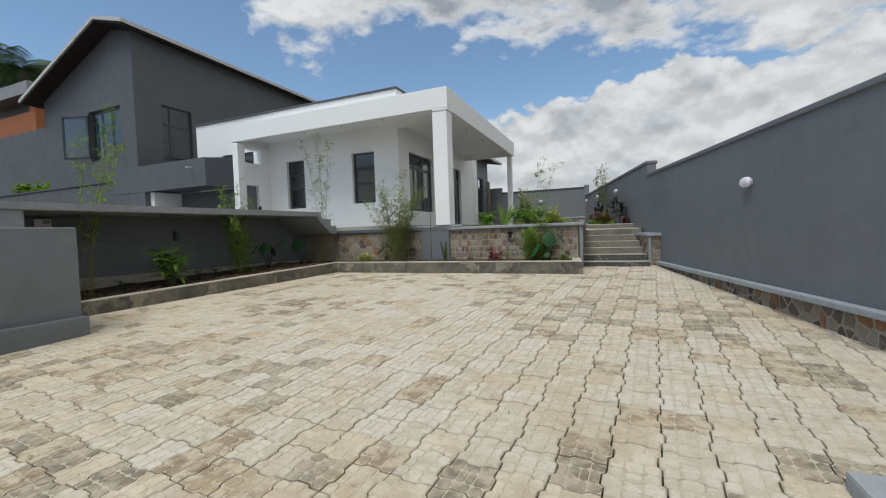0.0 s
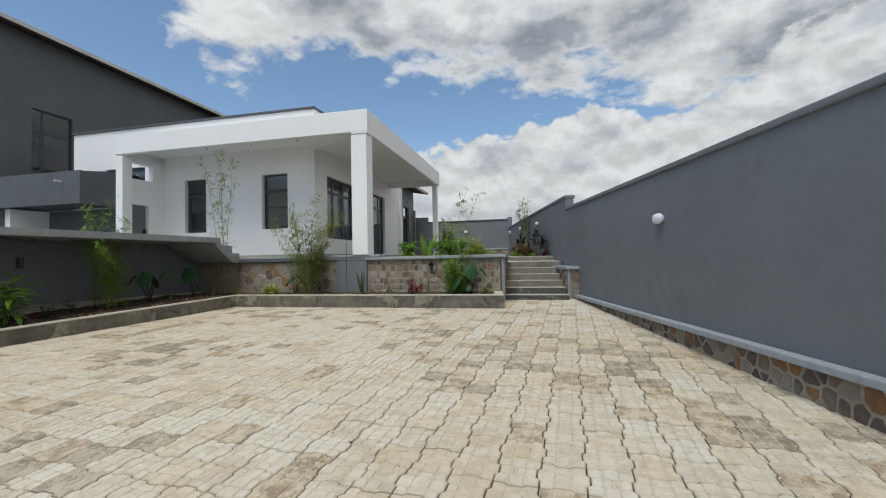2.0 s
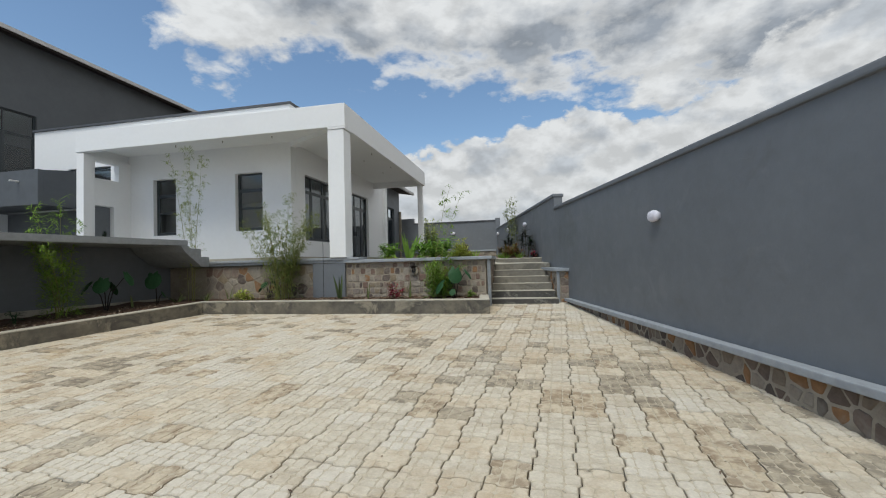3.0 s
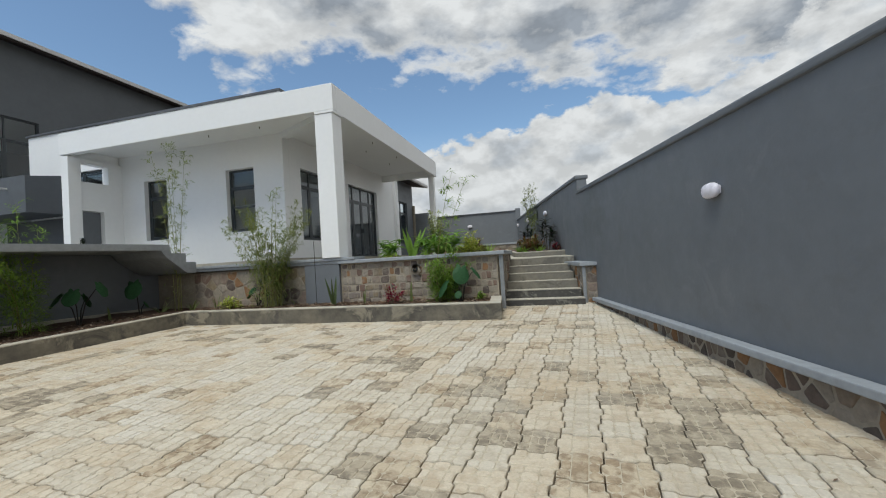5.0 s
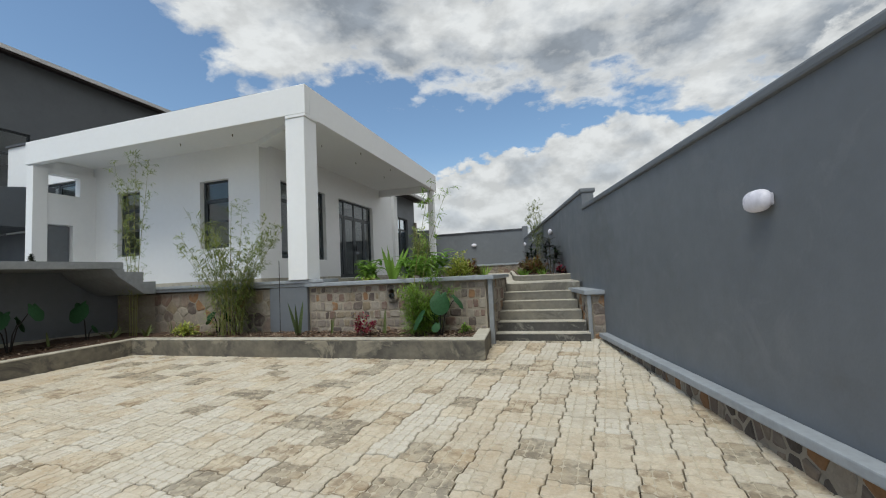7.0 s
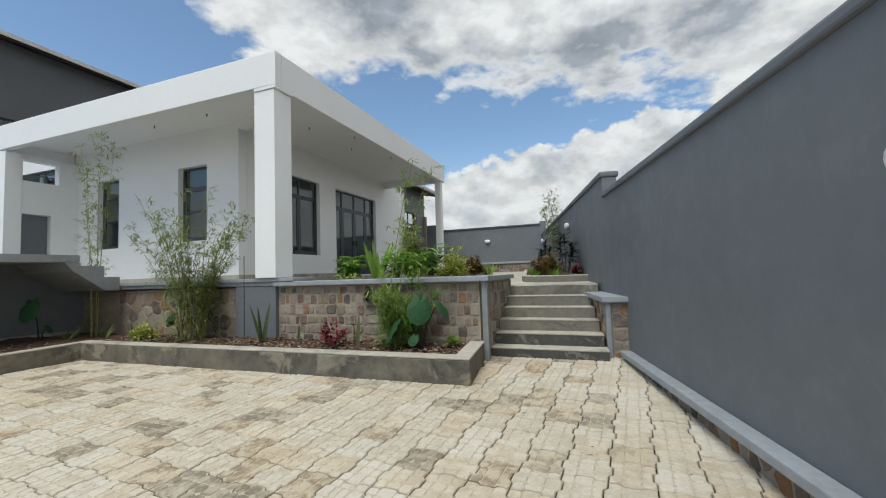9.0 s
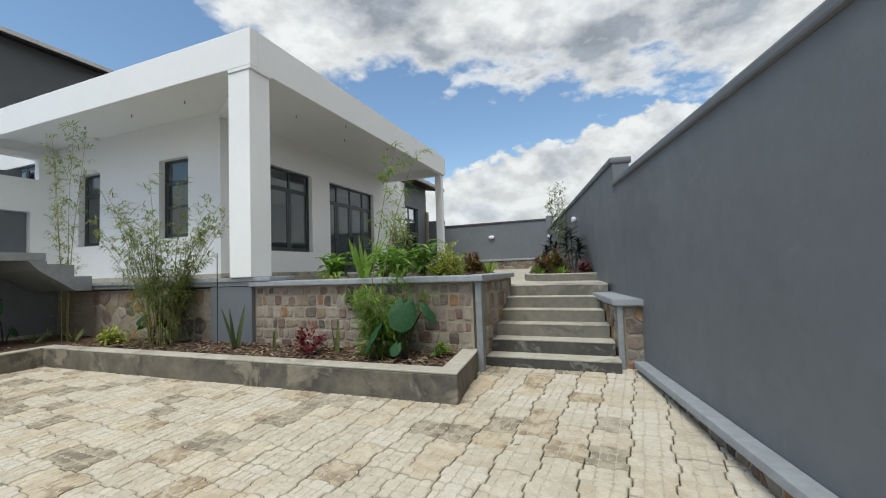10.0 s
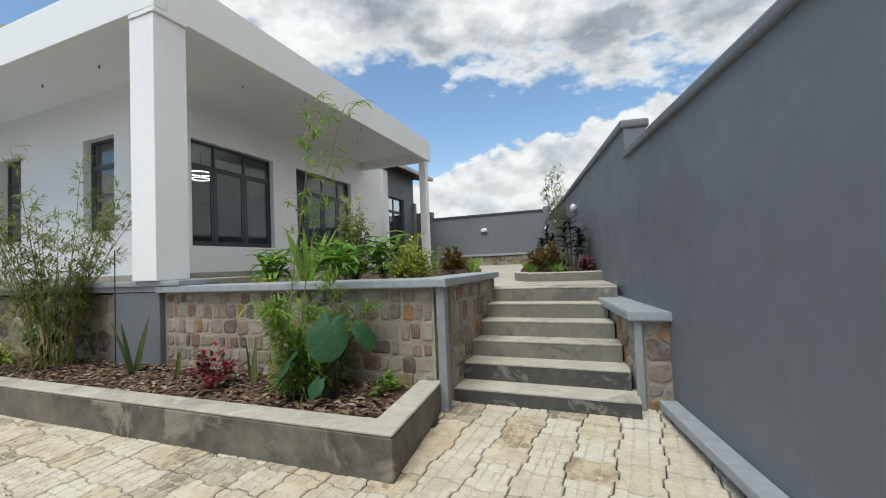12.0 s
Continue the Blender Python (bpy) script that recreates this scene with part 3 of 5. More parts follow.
def retaining_wall():
    w = thing("retaining_wall", (0, 0, 0), "low retaining wall of rubble stone with a grey cap", "wall", kind="structure")
    # stone faces: one beside the steps, one before the house's front
    bm = bmesh.new()
    box(bm, -0.12, 3.40, 0.17, 0.42, -0.1, 1.115)
    a = part("stone_face", bm, MORTAR, w, "rubble stones of mixed browns in cement mortar")
    stones(a, pose(0, 0.169, 0), -0.10, 3.38, SOIL_Z - 0.06, 1.10, random.Random(11), 0.165, depth=0.014, wild=0.10, gap=0.012)
    bm = bmesh.new()
    box(bm, -5.4, -1.0, 0.19, 0.5, -0.1, 1.10)
    b = part("stone_face", bm, MORTAR, w)
    stones(b, pose(0, 0.189, 0), -4.2, -1.02, SOIL_Z - 0.06, 1.09, random.Random(12), 0.23, depth=0.014, wild=0.45, gap=0.008)
    # painted pilaster below the column
    part("pilaster", soft_box(-1.0, -0.12, 0.10, 0.42, -0.1, 1.12, 0.012), GREY, w, "blue-grey painted pilaster")
    # caps
    part("cap", soft_box(-0.16, 3.56, 0.07, 0.45, 1.117, 1.195, 0.014), GREY_LIGHT, w)
    part("cap", soft_box(-8.2, 0.28, 0.06, 0.60, 1.198, 1.262, 0.012), GREY_LIGHT, w)
    part("cap_base", soft_box(-5.4, -0.17, 0.10, 0.45, 1.13, 1.197, 0.01), GREY_LIGHT, w)
    # cheek along the steps
    bm = bmesh.new()
    box(bm, 3.16, 3.47, 0.422, 2.08, -0.1, 1.115)
    c = part("stone_face", bm, MORTAR, w)
    cheek = Matrix(((0, -1, 0, 3.471), (1, 0, 0, 0), (0, 0, 1, 0), (0, 0, 0, 1)))
    stones(c, cheek, 0.46, 2.06, 0.02, 1.10, random.Random(13), 0.19, depth=0.02, wild=0.12, gap=0.012)
    part("cap", soft_box(3.12, 3.53, 0.452, 2.14, 1.117, 1.19, 0.014), GREY_LIGHT, w)
    part("corner_strip", soft_box(3.44, 3.52, 0.13, 0.22, -0.12, 1.116, 0.01), CANOPY, w, "grey painted strip on the wall's corner")
    # drain pipe through the wall
    bm = bmesh.new()
    bmesh.ops.create_cone(bm, cap_ends=False, segments=24, radius1=0.042, radius2=0.042, depth=0.16)
    bm.transform(Matrix.Translation((1.67, 0.13, 0.90)) @ Matrix.Rotation(radians(90), 4, "X"))
    bmesh.ops.solidify(bm, geom=list(bm.faces), thickness=0.006)
    d = part("drain_pipe", bm, FRAME, w, "black plastic drain pipe stub", smooth=True)
    bm = bmesh.new()
    bmesh.ops.create_circle(bm, cap_ends=True, segments=24, radius=0.11)
    bm.transform(Matrix.Translation((1.67, 0.118, 0.90)) @ Matrix.Rotation(radians(90), 4, "X"))
    bmesh.ops.solidify(bm, geom=list(bm.faces), thickness=0.02)
    part("mortar_patch", bm, MORTAR, w)


retaining_wall()

STEP_RISE = 0.163
STEP_FRONTS = [0.40, 0.71, 1.02, 1.33, 1.64, 1.95]


def steps():
    s = thing("garden_steps", (0, 0, 0), "six worn concrete steps with risers darker than the treads, the lower two stained", "steps", kind="structure")
    for i, y in enumerate(STEP_FRONTS):
        z = STEP_RISE * (i + 1)
        back = STEP_FRONTS[i + 1] + 0.05 if i < 5 else 2.35
        right = 5.055 - 0.05 * i if i < 5 else 4.97
        skew = lambda grow: [(3.475, y - grow), (right + grow * 0.5, y - grow - 0.03 * (right - 3.475)), (right + grow * 0.5, back - 0.03 * (right - 3.475)), (3.475, back)]
        bm = prism(skew(0.0), z - STEP_RISE - (0.1 if i == 0 else 0.0), z - 0.016)
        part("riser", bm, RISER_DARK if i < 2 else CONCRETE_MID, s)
        bm = prism(skew(0.003), z - 0.0155, z)
        bmesh.ops.bevel(bm, geom=list(bm.edges), offset=0.007, segments=2, affect="EDGES")
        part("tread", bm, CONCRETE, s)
    # the pier between steps and boundary wall
    p = thing("step_pier", (0, 0, 0), "rubble stone pier with a sloping grey cap beside the steps", "pier", kind="structure")
    bm = prism([(5.06, 0.58), (5.33, 0.58), (5.02, 2.1), (4.78, 2.1)], -0.1, 0.775)
    f = part("stone_face", bm, MORTAR, p)
    stones(f, pose(0, 0.579, 0), 5.12, 5.33, -0.02, 0.77, random.Random(25), 0.17, depth=0.018, wild=0.35)
    side = Matrix(((0.172, 0.985, 0, 5.058), (-0.985, 0.172, 0, 0.58), (0, 0, 1, 0), (0, 0, 0, 1)))
    stones(f, side, -1.45, -0.06, 0.1, 0.77, random.Random(16), 0.18, depth=0.018, wild=0.35, z_low=lambda u: 0.12 - u * 0.55)
    bm = prism([(5.0, 0.5), (5.36, 0.5), (5.08, 2.15), (4.70, 2.15)], 0.78, 0.855)
    bmesh.ops.bevel(bm, geom=list(bm.edges), offset=0.01, segments=2, affect="EDGES")
    part("cap", bm, GREY_LIGHT, p)
    part("corner_strip", soft_box(5.04, 5.105, 0.535, 0.60, -0.12, 0.778, 0.01), CANOPY, p)


steps()


def upper_garden():
    up = lambda x, y: 0.976 + 0.024 * max(y - 2.0, 0)
    g = thing("garden_path", (0, 0, 0), "smooth pale concrete path leading through the upper garden", "path", kind="structure")
    bm = prism([(3.12, 2.352), (3.475, 2.352), (4.76, 2.305), (4.965, 2.305), (2.9, 12.2), (0.35, 12.2), (0.35, 9.7), (1.9, 7.0), (3.0, 3.5)], 0.3, up)
    part("path_slab", bm, CONCRETE, g)
    # beds on both sides, with curved kerbs
    k = thing("planter_kerb", (0, 0, 0), "curved low concrete kerb of an upper garden bed", "kerb", kind="structure")
    curve = [(4.86, 3.00), (4.2, 2.97), (3.75, 3.05), (3.52, 3.3), (3.40, 3.8), (3.2, 5.2), (2.9, 7.4), (2.55, 9.6)]
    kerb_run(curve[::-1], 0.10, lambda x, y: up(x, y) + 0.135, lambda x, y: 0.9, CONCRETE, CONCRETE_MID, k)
    bm = prism([(4.8, 3.05), (4.75, 3.4), (3.6, 9.5), (2.6, 9.5), (3.0, 7.4), (3.3, 5.2), (3.5, 3.8), (3.62, 3.35), (3.8, 3.14), (4.2, 3.06)], 0.5, lambda x, y: up(x, y) + 0.10)
    tagged(part("soil", bm, SOIL), "brown soil of the bed beside the boundary wall", "soil", kind="stuff")
    k = thing("planter_kerb", (0, 0, 0), "concrete kerb of the bed before the terrace", "kerb", kind="structure")
    curve = [(3.10, 2.16), (2.95, 3.6), (2.4, 5.6), (1.9, 7.0), (1.2, 8.3), (0.40, 9.0)]
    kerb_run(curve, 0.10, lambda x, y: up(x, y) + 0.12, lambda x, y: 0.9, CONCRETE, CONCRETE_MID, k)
    bm = prism([(0.31, 0.44), (3.11, 0.46), (3.02, 2.2), (2.86, 3.6), (2.3, 5.6), (1.8, 7.0), (1.1, 8.25), (0.31, 8.9)], 0.3, lambda x, y: 1.11 + 0.012 * y)
    tagged(part("soil", bm, SOIL), "brown soil of the bed before the terrace", "soil", kind="stuff")


upper_garden()


def walkway():
    edge = lambda y: -4.0 + 0.125 * (y + 0.6)
    w = thing("walkway_slab", (0, 0, 0), "grey concrete walkway slab cantilevered over the long bed", "walkway", kind="structure")
    bm = prism([(edge(-12), -12), (-4.02, -0.61), (-8.5, -0.61), (-8.5, 1.48), (-15.2, 1.48), (-15.2, -12)], 1.665, 1.805)
    bmesh.ops.bevel(bm, geom=list(bm.edges), offset=0.012, segments=2, affect="EDGES")
    part("slab", bm, CANOPY, w)
    # three steps down to the terrace, with a sloping underside
    bm = bmesh.new()
    prof = [(-0.612, 1.60), (-0.22, 1.60), (-0.22, 1.39), (0.055, 1.39), (0.055, 1.12), (-0.2, 1.13), (-0.72, 1.50), (-0.86, 1.663), (-0.612, 1.663)]
    a = [bm.verts.new((-4.0, y, z)) for y, z in prof]
    b = [bm.verts.new((-5.5, y, z)) for y, z in prof]
    bm.faces.new(a)
    bm.faces.new(b[::-1])
    for i in range(len(prof)):
        j = (i + 1) % len(prof)
        bm.faces.new((a[i], b[i], b[j], a[j]))
    bmesh.ops.recalc_face_normals(bm, faces=bm.faces)
    part("step_flight", bm, CANOPY, w, "short grey flight of steps down to the terrace")
    v = thing("wall_west", (0, 0, 0), "dark grey wall in the shade below the walkway", "wall", kind="structure")
    x = lambda y: -5.4 + 0.23 * y
    n = Vector((1, -0.23, 0)).normalized()
    along = Vector((0.23, 1, 0)).normalized()
    m = Matrix(((along.x, -n.x, 0, x(0)), (along.y, -n.y, 0, 0), (0, 0, 1, 0), (0, 0, 0, 1)))
    part("wall_face", wall_mesh(-12.2, 0.3, -0.8, 1.664, 0.25, (), m), GREY, v)
    bm = soft_box(-12.0, 0.1, -0.05, -0.002, -0.6, 0.30, 0.01, m)
    bmesh.ops.transform(bm, matrix=Matrix.Identity(4), verts=bm.verts)
    part("skirting", bm, CONCRETE, v, "bare concrete strip along the foot")
    # end wall that carries the slab
    part("end_wall", prism([(-6.9, -12), (-4.95, -12), (-4.9, -7.15), (-6.9, -7.15)], -0.8, 1.663), CANOPY, v)
    return m


WEST_M = walkway()

# ---------------------------------------------------------------- windows and doors


def window(parent, m, w, h, cols, transom=None, name="window", mid_rail=False, sash=0.05, handle=None, label=""):
    """A dark aluminium window in local x (0..w) and z (0..h); outside is towards -y. cols: shares of the width."""
    win = new(name)
    win.empty_display_size = 0.1
    win.parent = parent
    win.matrix_world = m
    if label:
        win["label"] = label
    d0, d1 = -0.03, 0.03

    def bar(nm, x0, x1, z0, z1, y0=d0, y1=d1):
        ob = part(nm, soft_box(x0, x1, y0, y1, z0, z1, 0.004, seg=1), FRAME)
        ob.parent = win
        return ob

    f = 0.05
    bar("frame", 0, w, 0, f)
    bar("frame", 0, w, h - f, h)
    bar("frame", 0, f, f, h - f)
    bar("frame", w - f, w, f, h - f)
    total = sum(cols)
    xs = [f]
    for c in cols:
        xs.append(xs[-1] + (w - 2 * f) * c / total)
    for x in xs[1:-1]:
        bar("mullion", x - 0.025, x + 0.025, f, h - f, d0 + 0.003, d1 - 0.003)
    zt = h - f
    if transom:
        zt = h * transom
        bar("transom", f, w - f, zt - 0.025, zt + 0.025, d0 + 0.005, d1 - 0.005)
    for i in range(len(cols)):
        a, b = xs[i] + (0.026 if i else 0), xs[i + 1] - (0.026 if i < len(cols) - 1 else 0)
        # sash of the lower lights
        for nm, x0, x1, z0, z1 in (("sash", a, b, f, f + sash), ("sash", a, b, zt - 0.027 - sash, zt - 0.027), ("sash", a, a + sash, f + sash, zt - 0.027 - sash),
                                   ("sash", b - sash, b, f + sash, zt - 0.027 - sash)):
            bar(nm, x0, x1, z0, z1, -0.018, 0.018)
        for z0, z1 in ((f, zt - 0.03), (zt + 0.03, h - f)) if transom else ((f, zt),):
            bm = bmesh.new()
            box(bm, a + 0.002, b - 0.002, -0.004, 0.004, z0 + 0.002, z1 - 0.002)
            g = part("pane", bm, GLASS)
            g.parent = win
            g.visible_shadow = False
        if mid_rail:
            bar("rail", a + sash, b - sash, h * mid_rail - 0.03, h * mid_rail + 0.03, -0.02, 0.02)
    return win


def on_front(x, z, y):
    return pose(x, y, z)


def on_side(y, z, x):
    """Faces +x: local x runs along +y."""
    return pose(x, y, z, 0, 0, 90)


def white_house():
    h = thing("house", (-5.0, 5.0, 1.0), "white single-storey house with a flat-roofed corner porch", "house")
    inv = Matrix.Translation((5.0, -5.0, -1.0))

    def add(nm, bm, mat=WHITE, label=""):
        bm.transform(inv)
        return part(nm, bm, mat, h, label)

    # front and side walls with their openings
    front_holes = [(-10.7, -8.95, 3.98, 4.55), (-7.29, -6.44, 2.16, 3.96), (-4.31, -3.38, 2.19, 3.96)]
    add("wall", wall_mesh(-12.15, -2.421, 1.0, 5.93, 0.25, front_holes, pose(0, 1.5, 0)))
    side_holes = [(2.28, 4.38, 1.88, 3.97), (5.17, 7.62, 1.31, 3.97)]
    add("wall", wall_mesh(1.752, 9.62, 1.0, 5.93, 0.25, side_holes, pose(-2.42, 0, 0, 0, 0, 90)))
    add("wall", wall_mesh(1.752, 9.62, 1.0, 5.93, 0.25, (), pose(-12.15 + 0.25, 0, 0, 0, 0, 90)), WHITE)
    add("wall", wall_mesh(-11.9, -2.67, 1.0, 5.93, 0.25, (), pose(0, 9.37, 0)), WHITE)
    add("pilaster", soft_box(-2.62, -2.28, 9.45, 9.78, 1.2, 4.79, 0.01))
    add("floor", soft_box(-11.8, -2.7, 1.8, 9.3, 1.2, 1.28, 0.005), CONCRETE)
    add("roof", soft_box(-11.9, -2.66, 1.76, 9.36, 5.3, 5.45, 0.005), CONCRETE)
    add("ceiling", soft_box(-11.88, -2.68, 1.77, 9.34, 4.4, 4.5, 0.005), WHITE)
    # dark copings of the parapet
    add("coping", soft_box(-12.2, -2.38, 1.45, 1.80, 5.932, 6.0, 0.01), COPING, "dark grey metal coping")
    add("coping", soft_box(-2.72, -2.37, 1.802, 9.66, 5.932, 6.0, 0.01), COPING)
    # porch: deep fascia, recessed soffit, column, slender back column
    add("fascia", soft_box(-8.40, 0.0, 0.0, 0.16, 4.56, 5.15, 0.012), WHITE, "smooth white fascia")
    add("fascia", soft_box(-0.16, 0.0, 0.162, 8.40, 4.53, 5.15, 0.012))
    add("fascia", soft_box(-2.40, -0.162, 8.24, 8.40, 4.53, 5.15, 0.012))
    add("fascia", soft_box(-8.40, -8.24, 0.162, 1.49, 4.53, 5.15, 0.012))
    bm = prism([(-8.24, 0.162), (-0.162, 0.162), (-0.162, 8.238), (-2.418, 8.238), (-2.418, 1.498), (-8.24, 1.498)], 4.78, 5.05)
    add("soffit", bm, WHITE, "white plastered porch ceiling")
    add("column", soft_box(-0.485, -0.045, 0.02, 0.44, 1.264, 4.50, 0.012), WHITE, "square white corner column")
    add("column_head", soft_box(-0.475, -0.003, 0.003, 0.43, 4.505, 4.559, 0.004))
    add("column", soft_box(-0.30, -0.08, 8.16, 8.36, 1.2, 4.528, 0.01), WHITE, "slender white back column")
    add("pier", soft_box(-8.38, -8.12, 0.02, 0.34, 1.27, 4.528, 0.01), WHITE)
    add("wall", wall_mesh(0.342, 1.498, 1.27, 4.528, 0.2, [(0.36, 1.10, 3.88, 4.40), (0.36, 0.94, 1.80, 3.06)], pose(-8.15, 0, 0, 0, 0, 90)))
    # added grey panel that keeps the end wall's lower opening dark
    add("door_leaf", soft_box(-8.33, -8.29, 0.37, 0.93, 1.80, 3.05, 0.006), GREY, "plain grey panel added to darken the porch end wall's lower opening")
    # beam in the soffit's corner
    add("beam", prism([(-0.36, 0.42), (-0.20, 0.58), (-2.33, 1.66), (-2.41, 1.45)], 4.64, 4.779))
    # bare skirting along the walls
    add("skirting", soft_box(-8.0, -2.40, 1.462, 1.498, 1.262, 1.36, 0.006), CONCRETE, "cream stone skirting")
    add("skirting", soft_box(-2.418, -2.38, 1.462, 5.1, 1.262, 1.36, 0.006), CONCRETE)
    add("skirting", soft_box(-2.418, -2.38, 7.7, 9.4, 1.262, 1.36, 0.006), CONCRETE)
    window(h, on_front(-10.7, 3.98, 1.60), 1.75, 0.57, (1, 1), None, label="low wide dark-framed window")
    window(h, on_front(-7.29, 2.16, 1.66), 0.85, 1.80, (1,), 0.72, mid_rail=0.40, label="narrow dark-framed window with a top light")
    window(h, on_front(-4.31, 2.19, 1.66), 0.93, 1.77, (1,), 0.72, mid_rail=0.40, label="narrow dark-framed window with a top light")
    window(h, on_side(2.28, 1.88, -2.56), 2.10, 2.09, (0.55, 0.78, 0.72), 0.77, label="wide three-light dark-framed window")
    door = window(h, on_side(5.17, 1.31, -2.56), 2.45, 2.66, (0.45, 0.72, 0.72, 0.5), 0.80, "door", sash=0.07, label="glazed dark-framed double door with side lights")
    hx = 0.05 + 2.35 * (0.45 + 0.72) / 2.39
    for s in (-0.07, 0.07):
        ob = part("handle", soft_box(hx + s - 0.012, hx + s + 0.012, -0.07, -0.02, 0.95, 1.12, 0.008), FRAME, None, "dark lever handle")
        ob.parent = door
    # spotlights and hooks below the soffit
    for x, y in ((-1.0, 0.85), (-2.6, 0.85), (-4.2, 0.85), (-5.8, 0.85), (-1.2, 2.4), (-1.2, 4.2), (-1.2, 6.2), (-0.6, 3.4), (-0.6, 5.4)):
        bm = bmesh.new()
        bmesh.ops.create_cone(bm, cap_ends=True, segments=10, radius1=0.010, radius2=0.014, depth=0.07)
        bm.transform(Matrix.Translation((x, y, 4.755)))
        add("cable_stub", bm, BARK_GREY, "short dark cable end hanging from the ceiling")
    # interior back walls seen through the panes
    lamp = part("ring_lamp", ring_mesh(0.28, 0.018), LAMP_GLOW, h, "glowing ring pendant indoors")
    lamp.matrix_world = pose(-4.4, 4.02, 3.84)
    lamp = part("ring_lamp", ring_mesh(0.2, 0.016), LAMP_GLOW, h)
    lamp.matrix_world = pose(-4.4, 4.02, 3.70)
    rod = part("lamp_rod", soft_box(-4.405, -4.395, 4.015, 4.025, 3.7, 4.4, 0.002, seg=1), FRAME)
    rod.parent = h
    rod.matrix_parent_inverse = h.matrix_world.inverted()
    return h


def ring_mesh(r, t):
    bm = bmesh.new()
    n, k = 32, 6
    rows = []
    for i in range(n):
        a = math.tau * i / n
        rows.append([bm.verts.new(((r + t * math.cos(b)) * math.cos(a), (r + t * math.cos(b)) * math.sin(a), t * math.sin(b))) for b in (math.tau * j / k for j in range(k))])
    for i in range(n):
        for j in range(k):
            bm.faces.new((rows[i][j], rows[(i + 1) % n][j], rows[(i + 1) % n][(j + 1) % k], rows[i][(j + 1) % k]))
    return bm


LAMP_GLOW = bpy.data.materials.new("lamp_glow")
LAMP_GLOW.use_nodes = True
LAMP_GLOW.node_tree.nodes["Principled BSDF"].inputs["Emission Color"].default_value = (1.0, 0.95, 0.85, 1)
LAMP_GLOW.node_tree.nodes["Principled BSDF"].inputs["Emission Strength"].default_value = 2.2

terrace = thing("terrace", (0, 0, 0), "pale concrete terrace round the white house", "terrace", kind="structure")
part("terrace_slab", prism([(0.28, 0.602), (0.30, 9.7), (-2.3, 9.7), (-2.3, 1.46), (-8.2, 1.46), (-8.2, 0.602)], 0.5, 1.258), CONCRETE, terrace)
white_house()


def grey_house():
    h = thing("house", (-19.0, 6.0, 1.5), "tall dark grey two-storey house with a pitched roof", "house")
    inv = Matrix.Translation((19.0, -6.0, -1.5))

    def add(nm, bm, mat=GREY_SHADED, label=""):
        bm.transform(inv)
        return part(nm, bm, mat, h, label)

    RX = -16.8
    roof_z = lambda x: 10.92 - (0.405 * (RX - x) if x < RX else 0.27 * (x - RX))
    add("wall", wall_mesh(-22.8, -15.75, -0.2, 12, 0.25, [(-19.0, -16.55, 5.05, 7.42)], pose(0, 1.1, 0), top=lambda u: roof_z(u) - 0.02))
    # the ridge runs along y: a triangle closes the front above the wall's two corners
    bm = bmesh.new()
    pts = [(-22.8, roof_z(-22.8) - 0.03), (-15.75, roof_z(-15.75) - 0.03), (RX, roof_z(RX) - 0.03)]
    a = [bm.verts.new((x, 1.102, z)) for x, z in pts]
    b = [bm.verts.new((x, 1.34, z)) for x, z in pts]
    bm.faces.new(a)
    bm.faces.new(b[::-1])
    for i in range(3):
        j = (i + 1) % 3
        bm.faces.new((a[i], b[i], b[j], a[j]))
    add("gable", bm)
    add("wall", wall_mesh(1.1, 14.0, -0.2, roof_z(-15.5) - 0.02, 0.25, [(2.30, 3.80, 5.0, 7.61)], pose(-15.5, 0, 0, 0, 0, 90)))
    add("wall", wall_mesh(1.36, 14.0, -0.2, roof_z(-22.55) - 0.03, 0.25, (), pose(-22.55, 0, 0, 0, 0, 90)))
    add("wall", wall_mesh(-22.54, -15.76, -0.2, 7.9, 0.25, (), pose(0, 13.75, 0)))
    add("floor", soft_box(-22.5, -15.8, 1.4, 13.7, 4.3, 4.5, 0.01), CONCRETE)
    add("ceiling", soft_box(-22.4, -15.8, 1.4, 13.7, 7.95, 8.05, 0.01), WHITE)
    # two roof slopes with dark undersides and pale trims
    for x0, x1, nm in ((-23.3, RX, "roof"), (RX, -14.9, "roof")):
        for lo, hi, mat, n2, grow in ((0.0, 0.07, EAVE, "eave_lining", 0.0), (0.072, 0.24, ROOF, nm, 0.07)):
            bm = bmesh.new()
            ya, yb = 0.42 - grow, 14.4
            q = [bm.verts.new((x, y, roof_z(x) + dz)) for dz in (lo, hi) for x, y in ((x0 - (grow if x0 < -20 else 0), ya), (x1 + (grow if x1 > -15 else 0), ya), (x1 + (grow if x1 > -15 else 0), yb), (x0 - (grow if x0 < -20 else 0), yb))]
            for f in ((0, 3, 2, 1), (4, 5, 6, 7), (0, 1, 5, 4), (1, 2, 6, 5), (2, 3, 7, 6), (3, 0, 4, 7)):
                bm.faces.new([q[i] for i in f])
            add(n2, bm, mat, "pale painted roof edge" if n2 == "roof" else "dark timber eave lining")
    window(h, on_front(-18.98, 5.06, 1.25), 2.40, 2.35, (1, 1, 1), None, label="dark-framed window with one casement swung open")
    c = window(h, pose(-18.95, 1.05, 5.2, 0, 0, 180 + 22), 0.8 * 1.6, 2.05, (1,), None, "open_casement")
    window(h, on_side(2.30, 5.0, -15.62), 1.50, 2.60, (0.4, 1.1), 0.66, label="tall dark-framed window")
